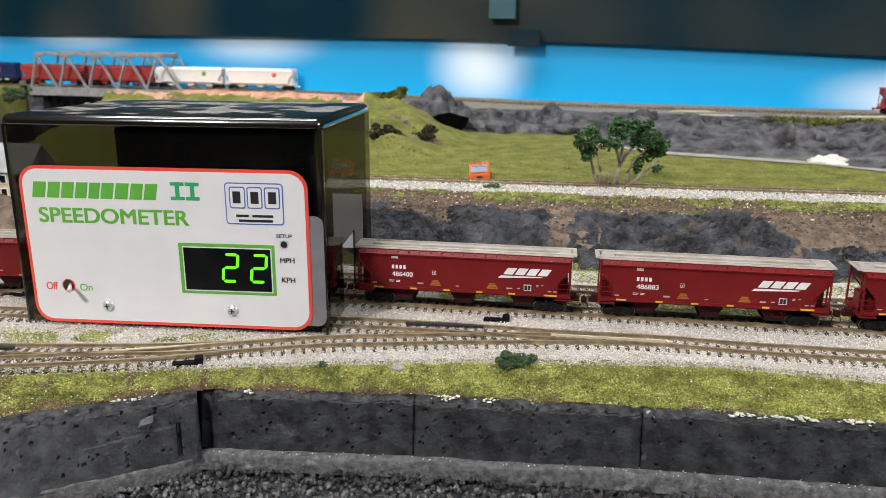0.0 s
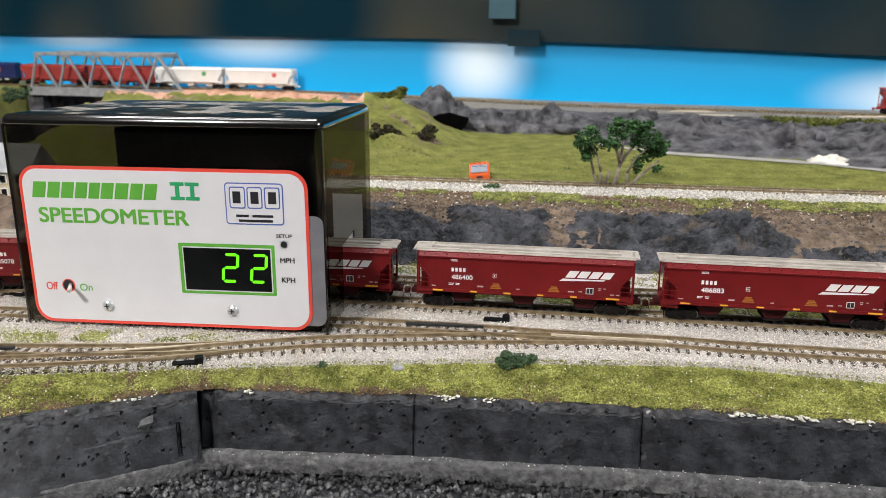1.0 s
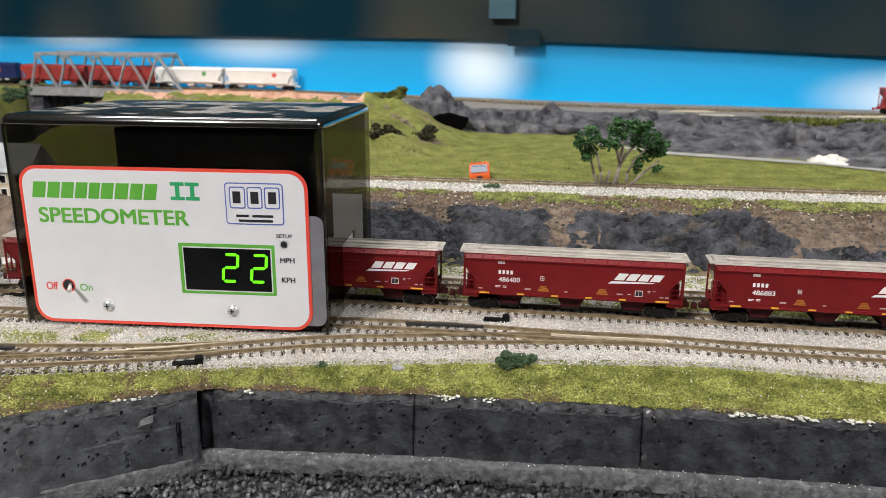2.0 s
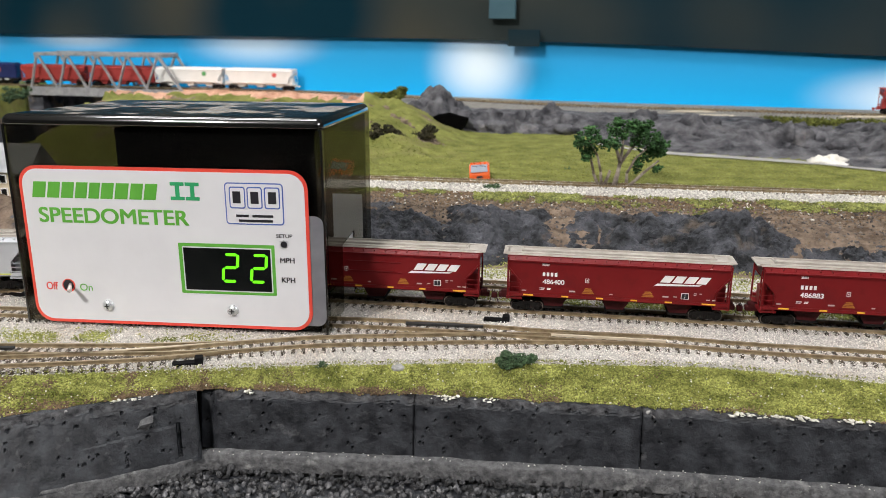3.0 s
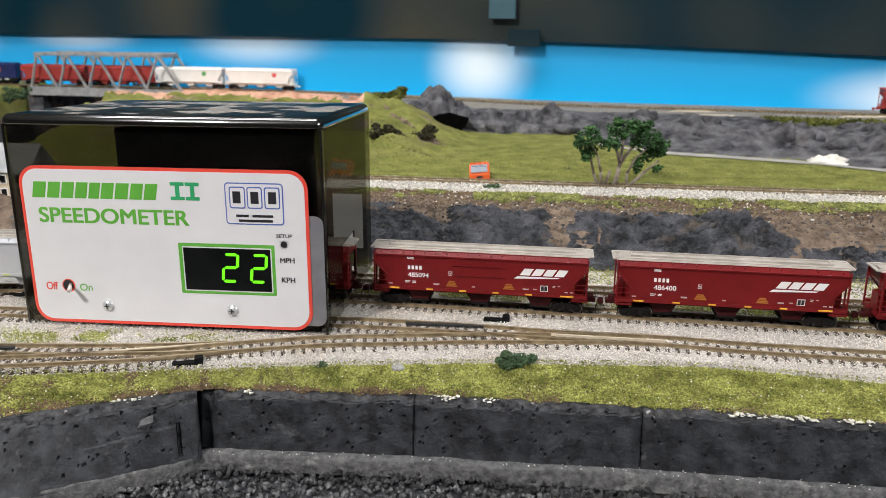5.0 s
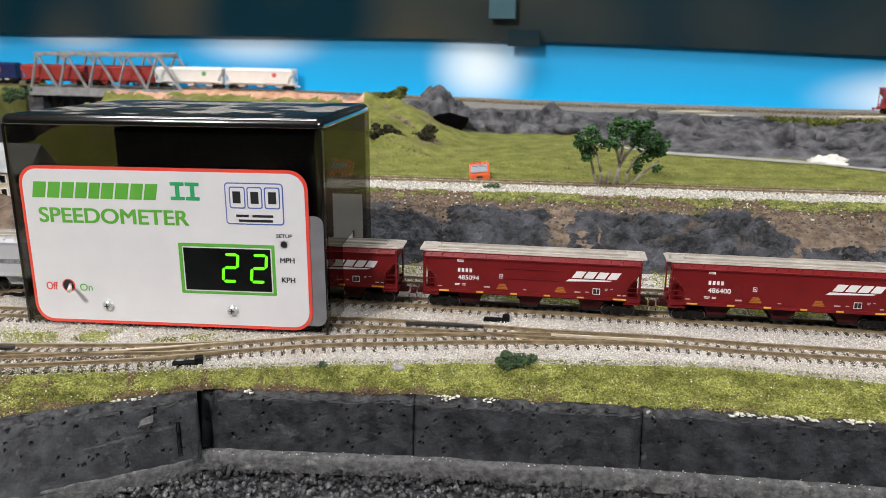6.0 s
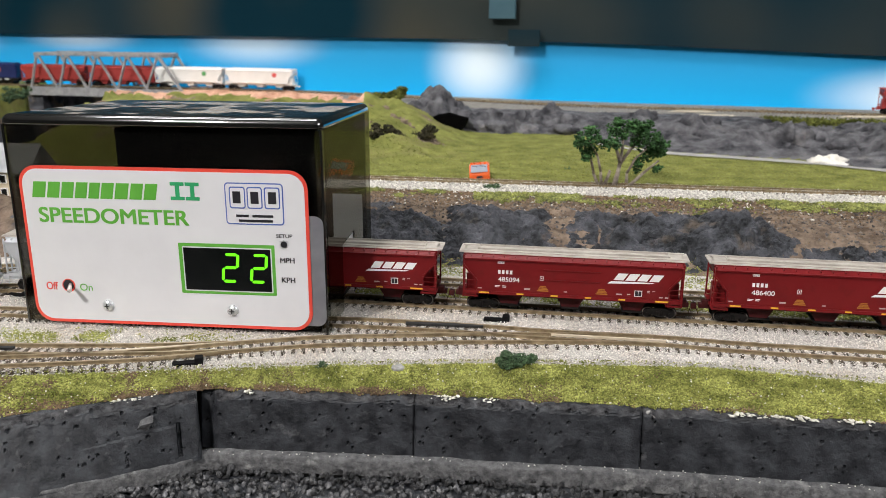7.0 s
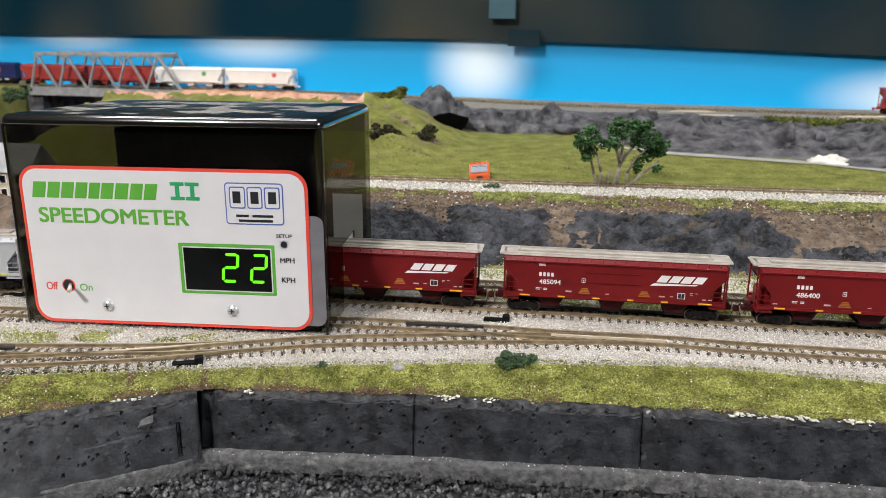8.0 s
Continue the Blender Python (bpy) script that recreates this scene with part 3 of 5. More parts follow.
track("track_main", [(x * 0.02, main_y(x * 0.02)) for x in range(-16, 18)], 0.0, label="nickel main track under the moving train")
track("track_front", chaikin(FRONT), 0.0, label="weathered front track with brown ties on pale ballast")
track("track_branch", chaikin(BRANCH), 0.0, label="branch track running out from under the meter box", tie_skip=((0.03, 1),))
track("track_spur", chaikin(SPUR), 0.0, label="spur track joining the front track", tie_skip=((-0.11, 1),))
track("track_far", [(x, far_y(x)) for x in (-0.5, 0.0, 0.6)], 0.0190, label="brown track beside the grass meadow")
track("track_rear", REAR, REAR_Z, label="blurred rear track on the high shelf")


# ---- loose grit and flock, joined ----
def crumbs(name, pts, radius, material, label, category, parent=None, flat=0.8, seed=1, shape=0):
    """Many small irregular lumps in one mesh."""
    rng = np.random.RandomState(seed)
    base = np.array([(1, 0, 0), (-1, 0, 0), (0, 1, 0), (0, -1, 0), (0, 0, 1), (0, 0, -1)], float)
    tri = np.array([(0, 2, 4), (2, 1, 4), (1, 3, 4), (3, 0, 4), (2, 0, 5), (1, 2, 5), (3, 1, 5), (0, 3, 5)])
    n = len(pts)
    r = rng.uniform(radius[0], radius[1], (n, 1, 1))
    v = base[None] * (1 + rng.uniform(-0.4, 0.4, (n, 6, 1))) + rng.uniform(-0.35, 0.35, (n, 6, 3))
    a = rng.uniform(0, 6.28, n)
    b = rng.uniform(-0.9, 0.9, n)
    ca, sa, cb, sb = np.cos(a), np.sin(a), np.cos(b), np.sin(b)
    x, y, z = v[..., 0], v[..., 1], v[..., 2]
    y, z = y * cb[:, None] - z * sb[:, None], y * sb[:, None] + z * cb[:, None]
    x, y = x * ca[:, None] - y * sa[:, None], x * sa[:, None] + y * ca[:, None]
    v = np.stack([x, y, z * flat], -1) * r + np.asarray(pts)[:, None, :]
    f = (tri[None] + 6 * np.arange(n)[:, None, None]).reshape(-1, 3)
    v = v.reshape(-1, 3)
    me = bpy.data.meshes.new(name)
    me.vertices.add(len(v))
    me.vertices.foreach_set("co", v.ravel())
    me.loops.add(f.size)
    me.loops.foreach_set("vertex_index", f.ravel().astype(np.int32))
    me.polygons.add(len(f))
    me.polygons.foreach_set("loop_start", np.arange(0, f.size, 3, dtype=np.int32))
    me.update(calc_edges=True)
    me.materials.append(M[material])
    ob = new(name, me)
    if parent:
        ob.parent = parent
        ob["kind"] = "stuff"
        return ob
    return tagged(ob, label, category, kind="stuff")


def in_box(x, y, grow=0.0):
    c, s_ = math.cos(0.0893), math.sin(0.0893)
    dx, dy = x + 0.1858, y - 0.3426
    u, v = dx * c - dy * s_, dx * s_ + dy * c
    return -grow < u < BW + grow and -grow < v < BD + grow


BW, BH, BD = 0.1373, 0.0942, 0.106
FALL = 0.0040


def grit():
    rng = random.Random(11)
    lines = [chaikin(FRONT, 2), chaikin(BRANCH, 2), chaikin(SPUR, 2)]
    pts = []
    for _ in range(175000):
        x = rng.uniform(-0.215, 0.215)
        e, b = lerp_pts(EDGE, x), main_y(x) + 0.046
        y = rng.uniform(e - 0.0022, b)
        if in_box(x, y, -0.012) or (abs(x - 0.025) < 0.0062 and abs(y - 0.3508) < 0.0026) or (abs(x + 0.1012) < 0.0062 and abs(y - 0.2992 - (x + 0.1012) * 0.25) < 0.0026):
            continue
        z = -0.0023
        near = min(abs(y - main_y(x)), abs(y - main_y(x) - 0.0335), abs(y - lerp_pts(lines[0], x)), abs(y - lerp_pts(lines[1], x)) if x < 0.06 else 1, abs(y - lerp_pts(lines[2], x)) if x < -0.1 else 1)
        if near < 0.0095:
            if abs(near - 0.0045) < 0.0007:
                continue
            z = -0.0017 + rng.uniform(-0.0004, 0.0003)
        else:
            z = -0.0020 + rng.uniform(-0.0004, 0.0006) + 0.0004 * nz(x, y, 90, 4)
        if y < e - 0.001:
            z -= 0.0010
        pts.append((x, y, z))
    crumbs("ballast_stones", pts, (0.00016, 0.00036), "stone", "pale grey crushed ballast stones between the tracks", "ballast", seed=3)
    # turf on the front verge: green crumbs and bare brown ones, with a few white grains
    green, brown, pale = [], [], []
    for _ in range(80000):
        x = rng.uniform(-0.20, 0.20)
        v = rng.uniform(0.04, 1.03 + 0.10 * nz(x, 1.0, 160, 8) + 0.06 * nz(x, 2.0, 500, 8)) if rng.random() < 0.93 else rng.uniform(-0.12, 0.2)
        y, z = verge_h(x, min(1, max(0, v)))
        if v > 1:
            y -= (v - 1) * 0.012
            z -= (v - 1) * 0.006
        if v < 0:
            y += -v * 0.014
            z = -0.0020
            if rng.random() < 0.5 - 0.5 * v:
                continue
        n = nz(x, y, 55, 6) + 0.7 * nz(x, y, 190, 7)
        edge = smooth(0.72, 1.0, v)
        bare = n + (0.75 + 0.45 * smooth(-0.115, -0.09, x) * (1 - smooth(-0.03, 0.0, x))) * edge + 0.52 * (1 - smooth(-0.13, 0.0, x)) + rng.gauss(0, 0.30) > 0.80
        z += rng.uniform(-0.0003, 0.0007) * (1 if not bare else 0.4)
        k = rng.random()
        if k < 0.006:
            pale.append((x, y, z + 0.0003))
        elif bare:
            brown.append((x, y, z))
        else:
            green.append((x, y, z))
    # strip of turf between the back track and the bank
    for _ in range(14000):
        x = rng.uniform(-0.10, 0.30)
        b = lerp_pts(BANK, x)
        y = rng.uniform(main_y(x) + 0.048, b + 0.02)
        if in_box(x, y):
            continue
        z = ground_h(x, y)[0] if y > b else -0.0024
        if nz(x, y, 60, 3) > -0.35:
            green.append((x, y, z + rng.uniform(0, 0.0008)))
        else:
            brown.append((x, y, z))
    # grass grown up between the main and the back track
    for _ in range(13000):
        x = rng.uniform(-0.05, 0.22)
        y = main_y(x) + rng.uniform(0.0105, 0.0235)
        if not in_box(x, y) and nz(x, y, 60, 12) + rng.gauss(0, 0.18) > -0.12:
            green.append((x, y, -0.0014 + rng.uniform(-0.0003, 0.0007)))
    # patchy grass beside the box front
    for _ in range(6000):
        x, y = rng.gauss(-0.145, 0.024), rng.gauss(0.3265, 0.0045)
        if not in_box(x, y) and nz(x, y, 90, 2) + rng.gauss(0, 0.2) > 0.05:
            green.append((x, y, -0.0016))
    crumbs("turf_flock", green, (0.00018, 0.00052), "tuft", "bright yellow-green foam turf on the verge", "turf", seed=5)
    crumbs("soil_flock", brown, (0.0002, 0.0005), "earth", "loose brown soil crumbs along the verge", "soil", seed=6)
    crumbs("white_grains", pale, (0.0002, 0.00045), "plaster", "scattered white plaster grains in the turf", "grit", seed=7)
    # plaster showing on the coping
    chips = []
    for cx, w in ((0.126, 0.016), (0.112, 0.008), (0.153, 0.008), (0.002, 0.009), (0.018, 0.004), (-0.118, 0.010), (-0.075, 0.003)):
        for _ in range(int(w * 3200)):
            x = rng.gauss(cx, w * 0.42)
            chips.append((x, lerp_pts(WALL, x) - 0.0008 + rng.gauss(0, 0.0007), WALL_Z + rng.uniform(-0.0006, 0.0006)))
    dust = []
    for _ in range(150):
        x = rng.uniform(-0.16, 0.17)
        y = lerp_pts(WALL, x) - rng.uniform(0.0055, 0.0105) - (0.12 * max(0, -0.095 - x))
        dust.append((x, y, -0.0317 + rng.uniform(-0.0003, 0.0002)))
    crumbs("ledge_grit", dust, (0.00012, 0.0004), "plaster", "tiny white grit lying on the grey ledge", "grit", seed=18)
    crumbs("plaster_chips", chips, (0.0002, 0.0012), "plaster", "chipped white plaster along the wall coping", "plaster", seed=8, flat=0.35)
    # far ballast, bank top flock, bank rock crumbs
    far, fgreen, fbrown, rocks = [], [], [], []
    for _ in range(22000):
        x = rng.uniform(-0.10, 0.36)
        f = far_y(x)
        y = f + rng.uniform(-0.044, 0.011)
        if y < f - 0.034 + 0.008 * nz(x, y, 60, 3):
            continue
        if abs(abs(y - f) - 0.0045) < 0.0012:
            continue
        far.append((x, y, 0.0172 + rng.uniform(-0.0003, 0.0005)))
    for _ in range(30000):
        x = rng.uniform(-0.10, 0.36)
        f, b = far_y(x), lerp_pts(BANK, x)
        y = f - 0.033 - abs(rng.gauss(0, 0.022))
        z, m = ground_h(x, y)
        n = nz(x, y, 45, 4) + 0.4 * nz(x, y, 160, 5)
        if m == 1:
            continue
        if n + rng.gauss(0, 0.16) > 0.02 + 1.3 * max(0, f - 0.056 - y) / 0.03 + (0.4 if x < 0.02 else 0):
            fgreen.append((x, y, z + rng.uniform(0, 0.0012)))
        elif rng.random() < 0.5:
            fbrown.append((x, y, z))
        if rng.random() < 0.012:
            far.append((x, y, z + 0.0004))
    for _ in range(4000):
        x = rng.uniform(-0.06, 0.33)
        y = lerp_pts(BANK, x) + rng.uniform(0.01, 0.11)
        z, m = ground_h(x, y)
        if m in (1, 4):
            rocks.append((x, y, z))
    crumbs("far_ballast_stones", far, (0.0005, 0.00095), "far_stone", "bright white ballast beside the far track", "ballast", seed=9)
    crumbs("bank_flock", fgreen, (0.0005, 0.0011), "bank_tuft", "green flock growing along the bank top", "turf", seed=10)
    crumbs("bank_soil_crumbs", fbrown, (0.0004, 0.0010), "earth", "brown soil crumbs along the bank top", "soil", seed=11)
    crumbs("bank_scree", rocks, (0.0004, 0.0013), "scree", "dark loose rock crumbs on the bank", "scree", seed=12)
    # meadow tufts
    mead = []
    for _ in range(16000):
        x = rng.uniform(-0.10, 0.40)
        y = far_y(x) + 0.013 + abs(rng.gauss(0, 0.10))
        z, m = ground_h(x, y)
        if m == 0 and y < 0.95:
            mead.append((x, y, z))
    shelf = []
    for _ in range(5000):
        x = rng.uniform(0.34, 0.60)
        y = 0.93 - 0.22 * (x - 0.2) + rng.gauss(0, 0.012) - 0.045
        shelf.append((x, y, ground_h(x, y)[0] + rng.uniform(0, 0.003)))
    crumbs("shelf_flock", shelf, (0.0006, 0.0016), "olive", "olive green flock along the rear shelf edge", "grass", seed=14)
    crumbs("meadow_flock", mead, (0.0004, 0.0011), "meadow", "short olive green grass flock on the meadow", "grass", seed=13)


M["far_stone"] = mat("far_ballast_stone", (0.48, 0.455, 0.42), (0.70, 0.67, 0.62), 0.85, 600, island=0.4)
M["bank_tuft"] = mat("bank_flock", (0.115, 0.13, 0.035), (0.29, 0.305, 0.085), 0.95, 100, island=0.5)
M["meadow"] = mat("meadow_flock", (0.14, 0.15, 0.03), (0.26, 0.27, 0.07), 0.95, 60, island=0.2)
M["olive"] = mat("olive_foam", (0.05, 0.06, 0.015), (0.15, 0.16, 0.04), 0.95, 90, island=0.5, spec=0.1)
M["twig"] = mat("twiggy_foam", (0.022, 0.022, 0.014), (0.085, 0.075, 0.045), 0.95, 120, island=0.6, spec=0.1)
M["cream_sand"] = mat("cream_sand", (0.50, 0.43, 0.33), (0.66, 0.58, 0.46), 0.95, 90, spec=0.1)
M["scree"] = mat("rock_crumb", (0.04, 0.038, 0.04), (0.20, 0.17, 0.15), 0.9, 90, island=0.6)
# pale spots put the ceiling's reflection into the lid's colour
M["lid"] = mat("black_lid_reflections", (0.006, 0.006, 0.007), (0.012, 0.012, 0.013), 0.10, 60, detail=3, rrange=0.05,
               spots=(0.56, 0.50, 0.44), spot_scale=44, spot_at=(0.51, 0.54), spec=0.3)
M["smoke"] = mat("smoked_acrylic", (0.30, 0.295, 0.28), (0.32, 0.315, 0.30), 0.03, 100, rrange=0.01, spec=0.0)
_b = M["smoke"].node_tree.nodes["Principled BSDF"]
_b.inputs["Transmission Weight"].default_value, _b.inputs["IOR"].default_value = 1.0, 1.22
# near-black without gloss: the dark inside of the cave as a colour
M["void"] = mat("cave_black", (0.002, 0.002, 0.002), (0.004, 0.004, 0.004), 1.0, 50, spec=0.0)
M["smoke_side"] = mat("smoked_acrylic_thin", (0.34, 0.335, 0.30), (0.36, 0.355, 0.32), 0.03, 100, rrange=0.01, spec=0.0)
_b = M["smoke_side"].node_tree.nodes["Principled BSDF"]
_b.inputs["Transmission Weight"].default_value, _b.inputs["IOR"].default_value = 1.0, 1.03
M["chrome"] = mat("chrome_lever", (0.66, 0.58, 0.55), (0.85, 0.78, 0.75), 0.22, 200, metal=0.5)
M["lining"] = mat("white_lining", (0.86, 0.86, 0.88), (0.90, 0.90, 0.92), 0.5, 40)
M["ochre"] = mat("stencil_ochre", (0.36, 0.13, 0.02), (0.42, 0.16, 0.025), 0.5, 100)
M["faded"] = mat("stencil_faded", (0.50, 0.40, 0.40), (0.58, 0.48, 0.47), 0.5, 100)
M["cream"] = mat("bare_point_rail", (0.62, 0.53, 0.40), (0.78, 0.68, 0.54), 0.4, 200, metal=0.3)
M["lime"] = mat("stripe_lime", (0.55, 0.60, 0.12), (0.62, 0.66, 0.16), 0.5, 100)
M["dot_red"] = mat("emblem_red", (0.65, 0.10, 0.10), (0.7, 0.14, 0.13), 0.5, 100)
M["dot_green"] = mat("emblem_green", (0.10, 0.35, 0.12), (0.14, 0.4, 0.15), 0.5, 100)
M["pebble"] = mat("grey_pebble", (0.22, 0.22, 0.22), (0.36, 0.35, 0.34), 0.8, 500, bump=0.0003)
M["panel_white"] = glow("lamp_diffuser", (1.0, 0.98, 0.94), 6.0)
M["magnet"] = mat("black_magnet", (0.003, 0.003, 0.003), (0.008, 0.008, 0.009), 0.8, 300, spec=0.1)
M["bracket"] = mat("pale_bracket", (0.05, 0.105, 0.135), (0.07, 0.13, 0.16), 0.7, 20, spec=0.1)

track("track_back", [(x * 0.02, main_y(x * 0.02) + 0.0335) for x in range(-16, 18)], 0.0, label="back track parallel to the moving train")


# ---- ceiling lights over the layout ----
def ceiling_light(x, y, w, d):
    ob = tagged(new("ceiling_light"), "white panel under the room ceiling above an overhead light", "ceiling light", "lamps of the room")
    ob.matrix_world = pose(x, y, 1.70)
    part("diffuser", boxes((-w / 2, w / 2, -d / 2, d / 2, 0.012, 0.02)), "panel_white", ob)
    part("frame", boxes((-w / 2 - .02, w / 2 + .02, -d / 2 - .02, -d / 2, 0, .05), (-w / 2 - .02, w / 2 + .02, d / 2, d / 2 + .02, 0, .05),
                        (-w / 2 - .02, -w / 2, -d / 2, d / 2, 0, .05), (w / 2, w / 2 + .02, -d / 2, d / 2, 0, .05)), "ceiling", ob)


# the fourth panel is added to go with the unseen fill at right
for spec in ((-1.1, -1.15, 0.3, 0.3), (-0.45, 0.45, 1.2, 0.25), (-0.5, 1.15, 1.2, 0.25), (1.9, -0.9, 0.6, 0.6)):
    ceiling_light(*spec)


# ---- meter box ----
def meter_box():
    ob = tagged(new("meter_box"), "glossy black plastic speed meter box straddling the tracks", "speed meter")
    ob.matrix_world = pose(-0.1860, 0.3426, -0.0029, 0, -0.25, -math.degrees(0.0893))
    t = 0.0025
    T = 0.0042
    bm = bmesh.new()
    box(bm, 0, BW, 0, t, 0.0, BH - T)
    panes = [part("front_panel", bm, "smoke", ob, "smoked clear plastic front")]
    bm = bmesh.new()
    box(bm, -0.0009, BW + 0.0003, -0.0002, BD, BH - T, BH)
    bmesh.ops.bevel(bm, geom=[e for e in bm.edges if max(v.co.z for v in e.verts) > BH - 0.001], offset=0.0036, segments=8, affect="EDGES", profile=0.5)
    for v in bm.verts:
        v.co.z -= FALL * max(0.0, v.co.y) / BD
    lid = part("lid", bm, ["black", "lid"], ob, "glossy black lid with reflections painted on as pale patches", smooth=True).data
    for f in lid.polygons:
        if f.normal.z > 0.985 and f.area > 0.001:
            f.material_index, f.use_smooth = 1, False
    bm = bmesh.new()
    box(bm, t, BW - t, BD - t, BD, 0.0, BH - T - FALL)
    panes.append(part("back_panel", bm, "smoke", ob, "smoked clear plastic back"))
    for x0 in (0, BW - t):
        bm = bmesh.new()
        pts = [(t, BH - T), (t, 0.0), (0.0325, 0.0), (0.0325, 0.0322), (0.0600, 0.0322), (0.0600, 0.0), (BD, 0.0), (BD, BH - T - FALL)]
        extrude_poly(bm, pts, 0.0007, pose(x0 + (0.0007 if x0 == 0 else t), 0, 0, 0, 0, 90))
        panes.append(part("side_panel", bm, "smoke_side", ob, "smoked clear plastic side with a train opening"))
        part("corner_edge", boxes((x0 + (0.0 if x0 == 0 else t - 0.0011), x0 + (0.0011 if x0 == 0 else t), -0.0003, 0.0008, 0.0, BH - T), bevel=0.0003), "black", ob, "polished black edge of the case")
    for p in panes:
        p.visible_shadow = False
    part("circuit_housing", boxes((0.0480, 0.1335, t + 0.0005, 0.020, 0.0005, BH - 0.0058), bevel=0.0005), "black", ob, "black inner housing")
    part("back_label", boxes((0.1168, 0.1330, BD - t - 0.0012, BD - t - 0.0006, 0.0110, 0.0412)), "lining", ob, "pale grey label on the back pane")
    # added plate standing in for the grey area right of the label
    part("cover_plate", extrude_poly(bmesh.new(), rounded(0.085, 0.1366, 0.0045, 0.0535, 0.004), 0.0004, pose(0, -0.0004, 0)), "grey_plastic", ob, "grey plate added behind the label for the grey area beside it")
    # label sheet and its border
    zl = 0.0024
    lab = part("label_plate", extrude_poly(bmesh.new(), rounded(0.005, 0.1306, zl, zl + 0.0704, 0.008), 0.0004, pose(0, -0.0008, 0)), "red_line", ob, "white front label with a red border")
    part("label_sheet", extrude_poly(bmesh.new(), rounded(0.0064, 0.1292, zl + 0.0014, zl + 0.069, 0.007), 0.00012, pose(0, -0.00092, 0)), "label", lab)
    Y = -0.00095
    # trade word as nine plain green blocks, each with its letter's width
    widths = (6.6, 6.2, 6.2, 6.0, 5.4, 6.2, 6.6, 6.2, 6.2)
    x = 11.0
    rng = random.Random(2)
    for i, w in enumerate(widths):
        x0, x1 = x * 0.001, (x + w * 0.86) * 0.001
        z0, z1 = 0.0590, 0.0659
        bm = bmesh.new()
        sl = 0.0007
        extrude_poly(bm, [(x0 - sl, z0), (x1 - sl, z0), (x1 + sl, z1), (x0 + sl, z1)], 0.00012, pose(0, Y - 0.0001, 0))
        part("green_block", bm, "green", lab)
        x += w
    for x0 in (0.0718, 0.0783):
        w, z0, z1 = 0.0060, 0.0592, 0.0669
        pts = [(x0, z0), (x0 + w, z0), (x0 + w, z0 + .0015), (x0 + w / 2 + .0009, z0 + .0015), (x0 + w / 2 + .0009, z1 - .0015), (x0 + w, z1 - .0015), (x0 + w, z1), (x0, z1), (x0, z1 - .0015),
               (x0 + w / 2 - .0009, z1 - .0015), (x0 + w / 2 - .0009, z0 + .0015), (x0, z0 + .0015)]
        part("teal_block", extrude_poly(bmesh.new(), pts, 0.00012, pose(0, Y - 0.0001, 0)), "green_dark", lab)
    text("speed_word", "SPEEDOMETER", 0.0123, 0.0481, 0.0067, 0.0666, "green", lab, Y, bold=0.032)
    # emblem: a blue outlined plate with three small plates and two bars
    for nm, a, r in (("emblem_outline", (0.0952, 0.1202, 0.0494, 0.0673), 0.0016), ("emblem_tile", (0.0971, 0.1040, 0.0563, 0.0656), 0.0011), ("emblem_tile", (0.1047, 0.1113, 0.0563, 0.0656), 0.0011), ("emblem_tile", (0.1121, 0.1188, 0.0563, 0.0656), 0.0011)):
        k = 0.00006 if nm == "emblem_tile" else 0.0
        part(nm, extrude_poly(bmesh.new(), rounded(*a, r), 0.00006, pose(0, Y - 0.00005 - k * 2, 0)), "blue", lab)
        part("emblem_field", extrude_poly(bmesh.new(), rounded(a[0] + .0005, a[1] - .0005, a[2] + .0005, a[3] - .0005, r * 0.7), 0.00006, pose(0, Y - 0.0001 - k * 2, 0)), "label", lab)
    for x0 in (0.0986, 0.1063, 0.1138):
        part("emblem_mark", extrude_poly(bmesh.new(), [(x0, 0.0585), (x0 + 0.0034, 0.0585), (x0 + 0.0034, 0.0636), (x0, 0.0636)], 0.00006, pose(0, Y - 0.0003, 0)), "ink", lab)
    for z0, xa, words in ((0.0527, 0.0997, (5.4, 8.9)), (0.0506, 0.1008, (14.6,))):
        x = xa
        for w in words:
            part("small_print_bar", boxes((x, x + w * 0.001, Y - 0.0003, Y - 0.0002, z0, z0 + 0.0010)), "ink", lab)
            x += w * 0.001 + 0.0016
    text("setup_word", "SETUP", 0.1163, 0.0440, 0.0016, 0.0070, "ink", lab, Y, bold=0.01)
    text("mph_word", "MPH", 0.1175, 0.0329, 0.0023, 0.0063, "ink", lab, Y, bold=0.03)
    text("kph_word", "KPH", 0.1178, 0.0242, 0.0023, 0.0059, "ink", lab, Y, bold=0.03)
    text("off_word", "Off", 0.0114, 0.0174, 0.0036, 0.0053, "red_line", lab, Y, bold=0.02)
    text("on_word", "On", 0.0268, 0.0174, 0.0032, 0.0057, "green", lab, Y, bold=0.0)
    # display window with seven segment digits
    disp = part("display", extrude_poly(bmesh.new(), rounded(0.0732, 0.1153, 0.0180, 0.0406, 0.0004, 2), 0.0002, pose(0, Y - 0.0001, 0)), "green", ob, "green framed digital display")
    part("bezel_line", extrude_poly(bmesh.new(), rounded(0.0748, 0.1139, 0.0192, 0.0391, 0.0002, 2), 0.0002, pose(0, Y - 0.00016, 0)), "label", disp)
    part("screen", extrude_poly(bmesh.new(), rounded(0.0753, 0.1134, 0.0197, 0.0386, 0.0002, 2), 0.0002, pose(0, Y - 0.00022, 0)), "screen", disp)

    def seg(cx, cz, horizontal, slant):
        L, w = (0.0027, 0.00062) if horizontal else (0.0029, 0.00062)
        pts = [(-L, 0), (-L + w, w), (L - w, w), (L, 0), (L - w, -w), (-L + w, -w)]
        if not horizontal:
            pts = [(b, a) for a, b in pts]
